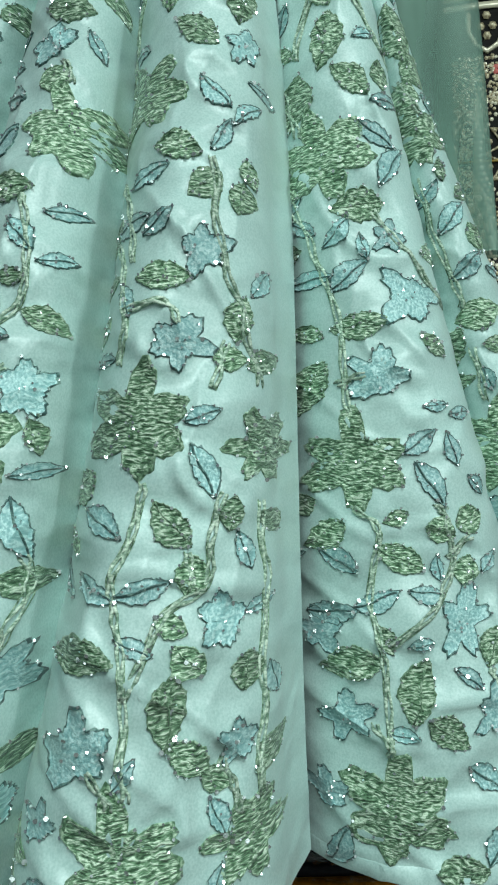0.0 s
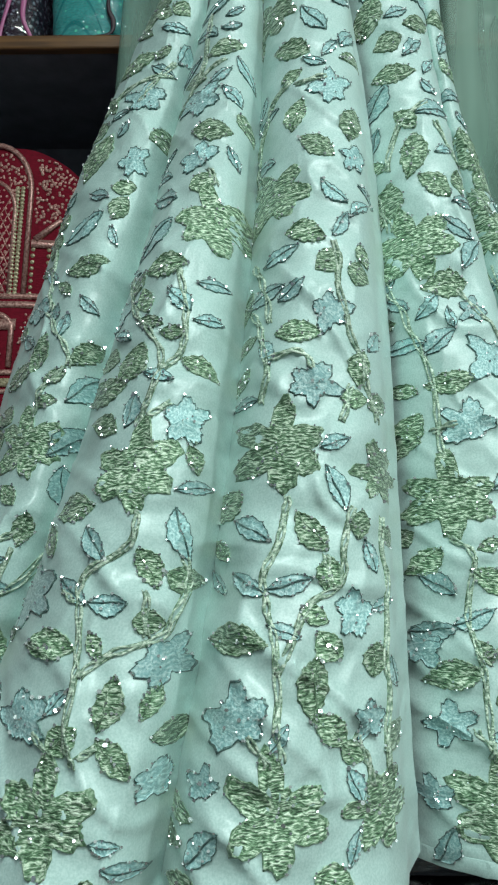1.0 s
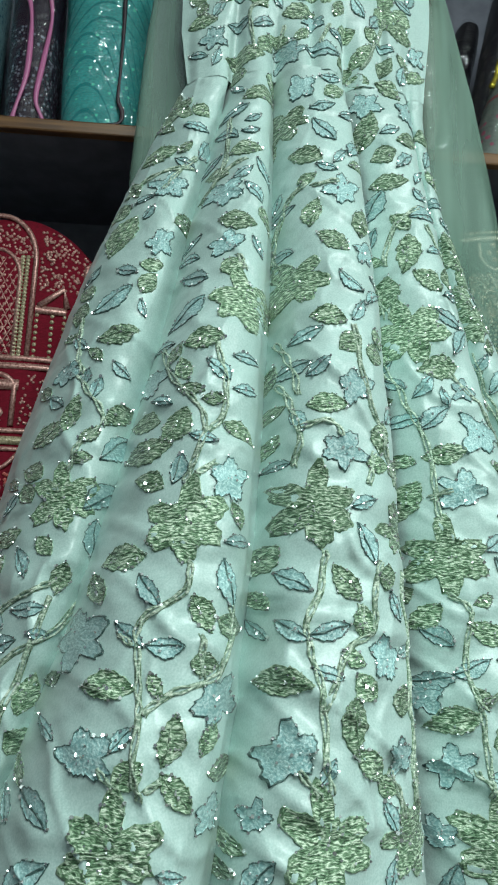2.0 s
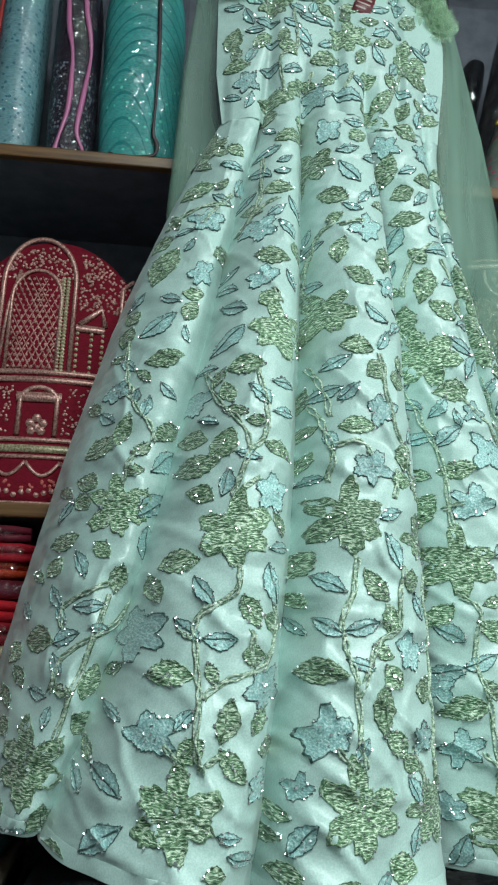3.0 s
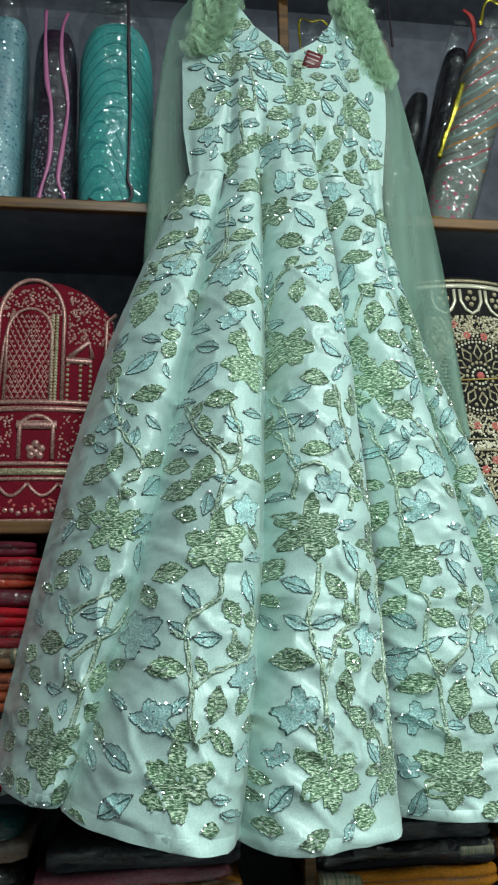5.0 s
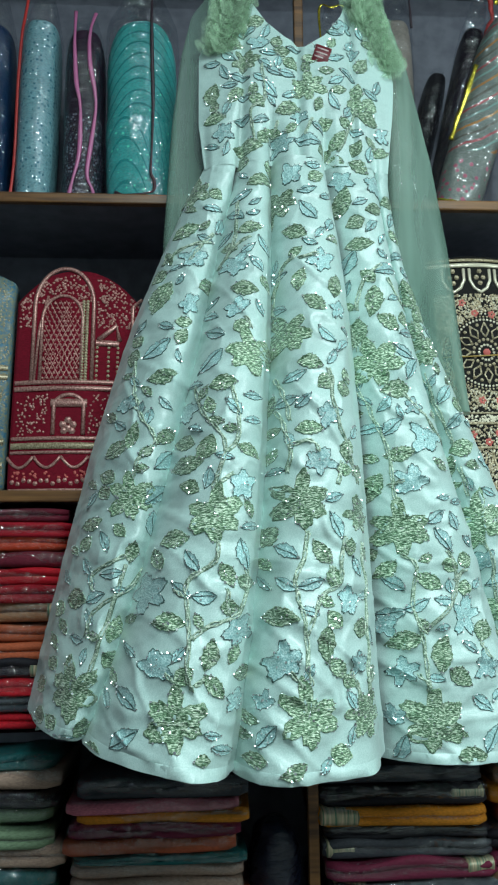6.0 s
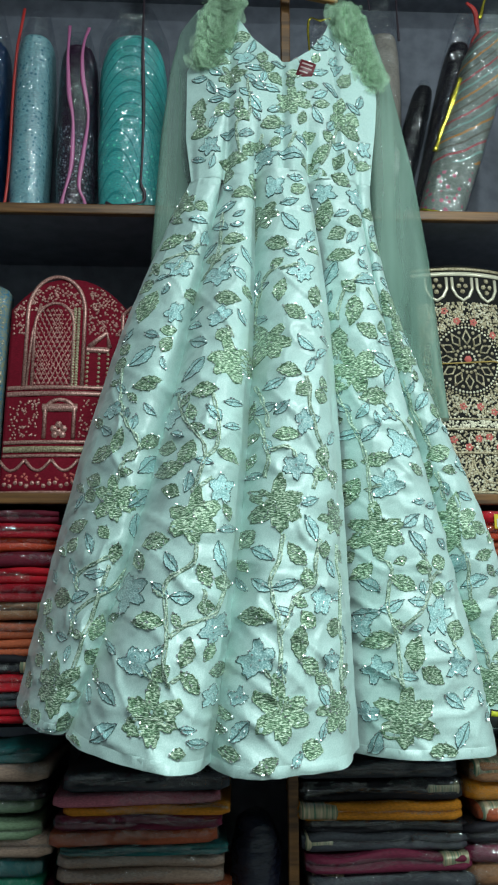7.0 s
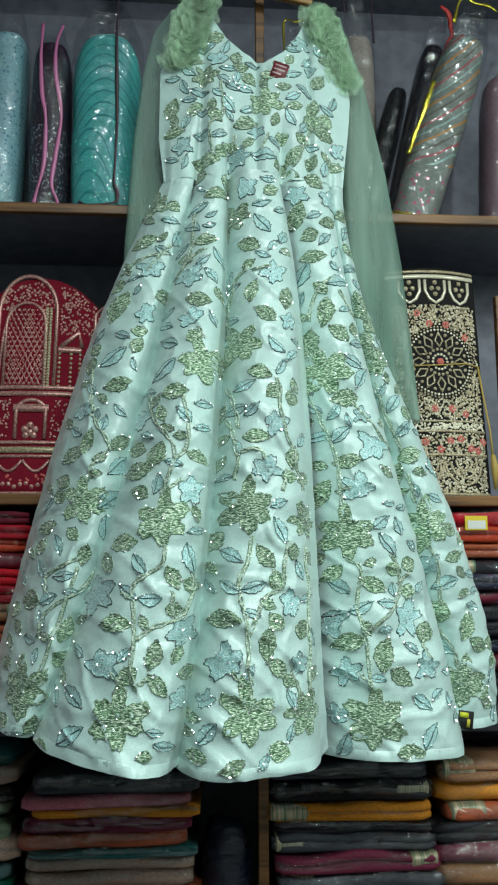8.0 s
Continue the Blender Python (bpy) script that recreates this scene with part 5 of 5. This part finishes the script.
for uc in (800, 730):
    for r in (14, 24, 34):
        part("fan_arc", blk.line([(U(uc + r * math.cos(math.pi * j / 12)), V(812 + r * 1.1 * math.sin(math.pi * j / 12))) for j in range(13)], 0.0026), M_GOLD, t)
tagged(part("seed_bead_scatter", blk.beads([(U(pr.uniform(690, 842)), V(pr.uniform(766, 862))) for _ in range(900)], 0.0026), M_GOLD, t), kind="stuff")
bm = bmesh.new()
tube(bm, [blk.at(U(a), V(b), 0.006) for a, b in ((690, 652), (760, 652), (815, 647), (841, 650))], 0.0016, 6)
tube(bm, [blk.at(U(841), V(650), 0.006), (0.468, 1.075, 1.70), (0.474, 1.06, 1.62), (0.476, 1.055, 1.56)], 0.0024, 6)
tube(bm, [(0.476, 1.055, 1.565), (0.478, 1.052, 1.535), (0.477, 1.052, 1.49)], lambda k: 0.003 + 0.006 * math.sin(math.pi * min(1, k + 0.1)), 8)
part("tie_cord", bm, principled("mustard_cord", (0.45, 0.30, 0.07), 0.6), t, "mustard tie cord with tassel")

blu = Panel(-0.90, 0.252, 0.492, 1.056, 0.10, 0.02, 0.03)
t = thing("embroidered_skirt", (-0.77, 1.08, 1.4745), "folded sky blue skirt with gold brocade on the shelf", "folded skirt")
part("cloth", blu.body(0.05), grained("blue_gold_brocade", (0.02, 0.13, 0.22), (0.20, 0.20, 0.11), (170, 170, 170), 0.6, 0.6, 0.002, metal=0.0, coat=0.05, big=16), t)
for v in (0.05, 0.10, 0.24, 0.26):
    part("band", blu.band(v, v + 0.012), M_GOLD, t, "woven zari band")
tagged(part("seed_bead_scatter", blu.beads([(pr.uniform(0.1, 0.248), pr.uniform(0.01, 0.46)) for _ in range(600)], 0.0022), M_GOLD, t), kind="stuff")
# bare wooden batten at the shelf's side
batten = thing("wooden_batten", (0.526, 1.10, 1.4745), "upright varnished wooden batten on the shelf", "batten")
part("stick", box_bm(0.514, 0.538, 1.09, 1.11, 1.4745, 1.94, 0.002), M_WOOD, batten, "", False)


# ---- folded sarees in stacks ----
def slab(w, d, h, seed, lobes=2):
    """Folded cloth: rounded folds along the front, sagging a little along its length."""
    prof = []
    for k in range(lobes):
        z0, z1 = h * k / lobes, h * (k + 1) / lobes
        for i in range(7):
            a = -math.pi / 2 + math.pi * i / 6
            r = (z1 - z0) / 2 * 0.96
            prof.append((-r * math.cos(a) + (z1 - z0) / 2, (z0 + z1) / 2 + r * math.sin(a)))
    prof = [(d, 0.0)] + prof + [(d, h)]
    bm = bmesh.new()
    rows = []
    n = 18
    for i in range(n + 1):
        x = w * i / n
        e = min(i, n - i) / n
        row = []
        for y, z in prof:
            nz = 0.011 * noise.noise(Vector((x * 9 + seed, seed, z * 4))) * (z / h)
            ny = 0.013 * noise.noise(Vector((x * 7, seed * 2.3, z * 20)))
            row.append(bm.verts.new((x - w / 2, y + ny + (0.012 if e < 0.02 else 0), z * (0.8 if e < 0.02 else 1) + nz + (0.1 * h if e < 0.02 else 0))))
        rows.append(row)
    m = len(prof)
    for a, b in zip(rows, rows[1:]):
        for k in range(m):
            bm.faces.new((a[k], b[k], b[(k + 1) % m], a[(k + 1) % m]))
    bm.faces.new(rows[0])
    bm.faces.new(rows[-1][::-1])
    return bm


CLOTHS = {}


def shade(color):
    if color not in CLOTHS:
        CLOTHS[color] = cloth_mat("saree_cloth", color, 0.14, 0.7)
    return CLOTHS[color]


def saree(x0, x1, yf, z, h, color, words, seed, gold=""):
    """One folded saree in clear film; gold tells which end shows its zari border."""
    r = random.Random(seed)
    w = x1 - x0
    m = pose((x0 + x1) / 2 + r.uniform(-0.016, 0.016), yf + r.uniform(-0.010, 0.014), z, 0, r.uniform(-1.0, 1.0), r.uniform(-2.2, 2.2))
    t = thing("folded_saree", ((x0 + x1) / 2, yf + 0.1, z), "folded %s saree in clear film, in a stack" % words, "saree", "stacked sarees")
    d = min(0.24, 1.335 - yf - 0.025)
    part("cloth", moved(slab(w, d, h * 0.97, seed, r.choice((1, 2, 2))), m), shade(color), t)
    part("clear_film", moved(slab(w + 0.006, d + 0.004, h * 0.99 + 0.004, seed + 50, 1), m @ pose(0, -0.004, 0.0002)), M_WRAP, t, "thin crinkled clear film")
    if gold:
        bw = r.uniform(0.05, 0.08)
        off = (w / 2 - bw / 2 - 0.004) * (1 if gold == "right" else -1)
        b = slab(bw, d * 0.6, h * 0.9, seed + 5, 1)
        bmesh.ops.translate(b, vec=(off, -0.003, h * 0.05), verts=b.verts)
        part("zari_border", moved(b, m), M_ZARI, t, "striped gold zari border")
    return t


RED, CRIM, ORG, MAR, BRN = (0.55, 0.010, 0.022), (0.38, 0.006, 0.018), (0.62, 0.060, 0.018), (0.14, 0.010, 0.026), (0.48, 0.11, 0.045)
GOLDB, BLACK, TEAL, BEIGE, SAGE = (0.36, 0.18, 0.09), (0.014, 0.013, 0.018), (0.014, 0.13, 0.13), (0.42, 0.29, 0.22), (0.22, 0.32, 0.19)
PINK, MUST, GREEN, NAVY, GREY, WINE = (0.62, 0.19, 0.25), (0.72, 0.27, 0.02), (0.012, 0.22, 0.12), (0.012, 0.022, 0.055), (0.060, 0.066, 0.078), (0.17, 0.018, 0.05)
WORDS = {RED: "bright red", CRIM: "crimson", ORG: "orange-red", MAR: "maroon", BRN: "rust brown", GOLDB: "bronze brocade", BLACK: "black", TEAL: "dark teal", BEIGE: "beige",
         SAGE: "sage green", PINK: "dusty pink", MUST: "mustard orange", GREEN: "bottle green", NAVY: "navy", GREY: "charcoal", WINE: "wine"}


def stack(x0, x1, yf, top, colors, heights, seed, borders=()):
    """A pile whose upper cloth ends at top; listed from the top down."""
    z = top
    for i, c in enumerate(colors):
        h = heights[i % len(heights)]
        z -= h
        saree(x0, x1, yf, z, h, c, WORDS[c], seed + i, dict(borders).get(i, ""))
    return z


part("shelf_board", box_bm(-1.99, -0.05, 1.09, 1.34, 0.985, 1.003), M_WALL, unit, "slate grey shelf board", False)
part("shelf_board", box_bm(-0.01, 1.99, 1.09, 1.34, 0.985, 1.003), M_WALL, unit, "slate grey shelf board", False)
part("plinth", box_bm(-1.99, 1.99, 0.90, 1.045, 0.36, 0.425), M_WALL, unit, "deep slate base shelf", False)
stack(-0.98, -0.497, 1.035, 1.440, (MAR, CRIM, ORG, MAR, RED, CRIM, GOLDB, BRN, BRN, BLACK, RED, GREY, RED), (0.026, 0.030, 0.030, 0.030, 0.034, 0.036, 0.040, 0.032, 0.036, 0.034, 0.032, 0.030, 0.033), 100,
            ((6, "right"), (9, "right")))
stack(0.355, 0.80, 1.03, 1.444, (RED, ORG, BRN, BLACK, NAVY, MAR, BLACK, BLACK, NAVY, MAR, BLACK, BLACK, GREY), (0.036, 0.034, 0.030, 0.036, 0.034, 0.030, 0.033, 0.030, 0.034, 0.032, 0.034, 0.030, 0.032), 140, ((3, "left"),))
stack(-0.93, -0.500, 0.965, 0.984, (TEAL, BEIGE, BLACK, SAGE, SAGE, BEIGE, TEAL, GREEN, WINE, ORG, TEAL, BEIGE, MAR, SAGE, BRN, GREY), (0.026, 0.034, 0.030, 0.032, 0.036, 0.038, 0.034, 0.034, 0.030, 0.032, 0.036), 180)
stack(-0.475, -0.165, 0.955, 0.945, (GREY, PINK, MUST, WINE, BRN, TEAL, BEIGE, BEIGE, BRN, MUST, GREEN, CRIM, TEAL, BRN, WINE, GREY), (0.038, 0.024, 0.018, 0.026, 0.026, 0.018, 0.026, 0.028, 0.030, 0.028, 0.022, 0.030), 220)
stack(-0.020, 0.300, 0.985, 0.945, (GREY, BLACK, MUST, BLACK, GREY, WINE, GREY, WINE, NAVY, BRN, BLACK, MAR, GREY, BLACK, WINE), (0.030, 0.042, 0.034, 0.022, 0.034, 0.036, 0.034, 0.036), 260,
      ((1, "right"), (2, "left"), (4, "left"), (5, "right"), (6, "left")))
stack(0.312, 0.70, 0.985, 0.950, (GOLDB, MUST, BRN, BLACK, WINE, GOLDB, BLACK, BRN, MAR, GREY, NAVY, BRN, BLACK), (0.040, 0.042, 0.036, 0.038), 300, ((0, "left"), (2, "left")))
# price sticker on the uppermost red saree
sticker = thing("price_sticker", (0.418, 1.0153, 1.414), "small yellow and white price sticker on the red saree", "sticker")
part("sticker_card", box_bm(0.394, 0.442, 1.0153, 1.0165, 1.400, 1.430, 0.0004, 1), principled("yellow_card", (0.70, 0.52, 0.03), 0.4), sticker, "", False)
part("sticker_panel", box_bm(0.399, 0.437, 1.0139, 1.0151, 1.403, 1.420), principled("white_card", (0.66, 0.66, 0.62), 0.4), sticker, "white lower panel", False)
# navy plastic bag between the stacks
bag = thing("plastic_bag", (-0.103, 1.03, 0.44), "crumpled navy plastic bag of cloth between the stacks", "bag")
bm = round_body(0.095, 0.13, 0.42, 0.5, 9, 30, 40)
for v in bm.verts:
    v.co += v.normal * 0 + Vector((noise.noise(v.co * 22), noise.noise(v.co * 22 + Vector((5, 0, 0))), 0)) * 0.010
part("bag_body", moved(bm, pose(-0.103, 1.05, 0.4255)), cloth_mat("navy_film", (0.008, 0.012, 0.03), 1.0, 0.35), bag)
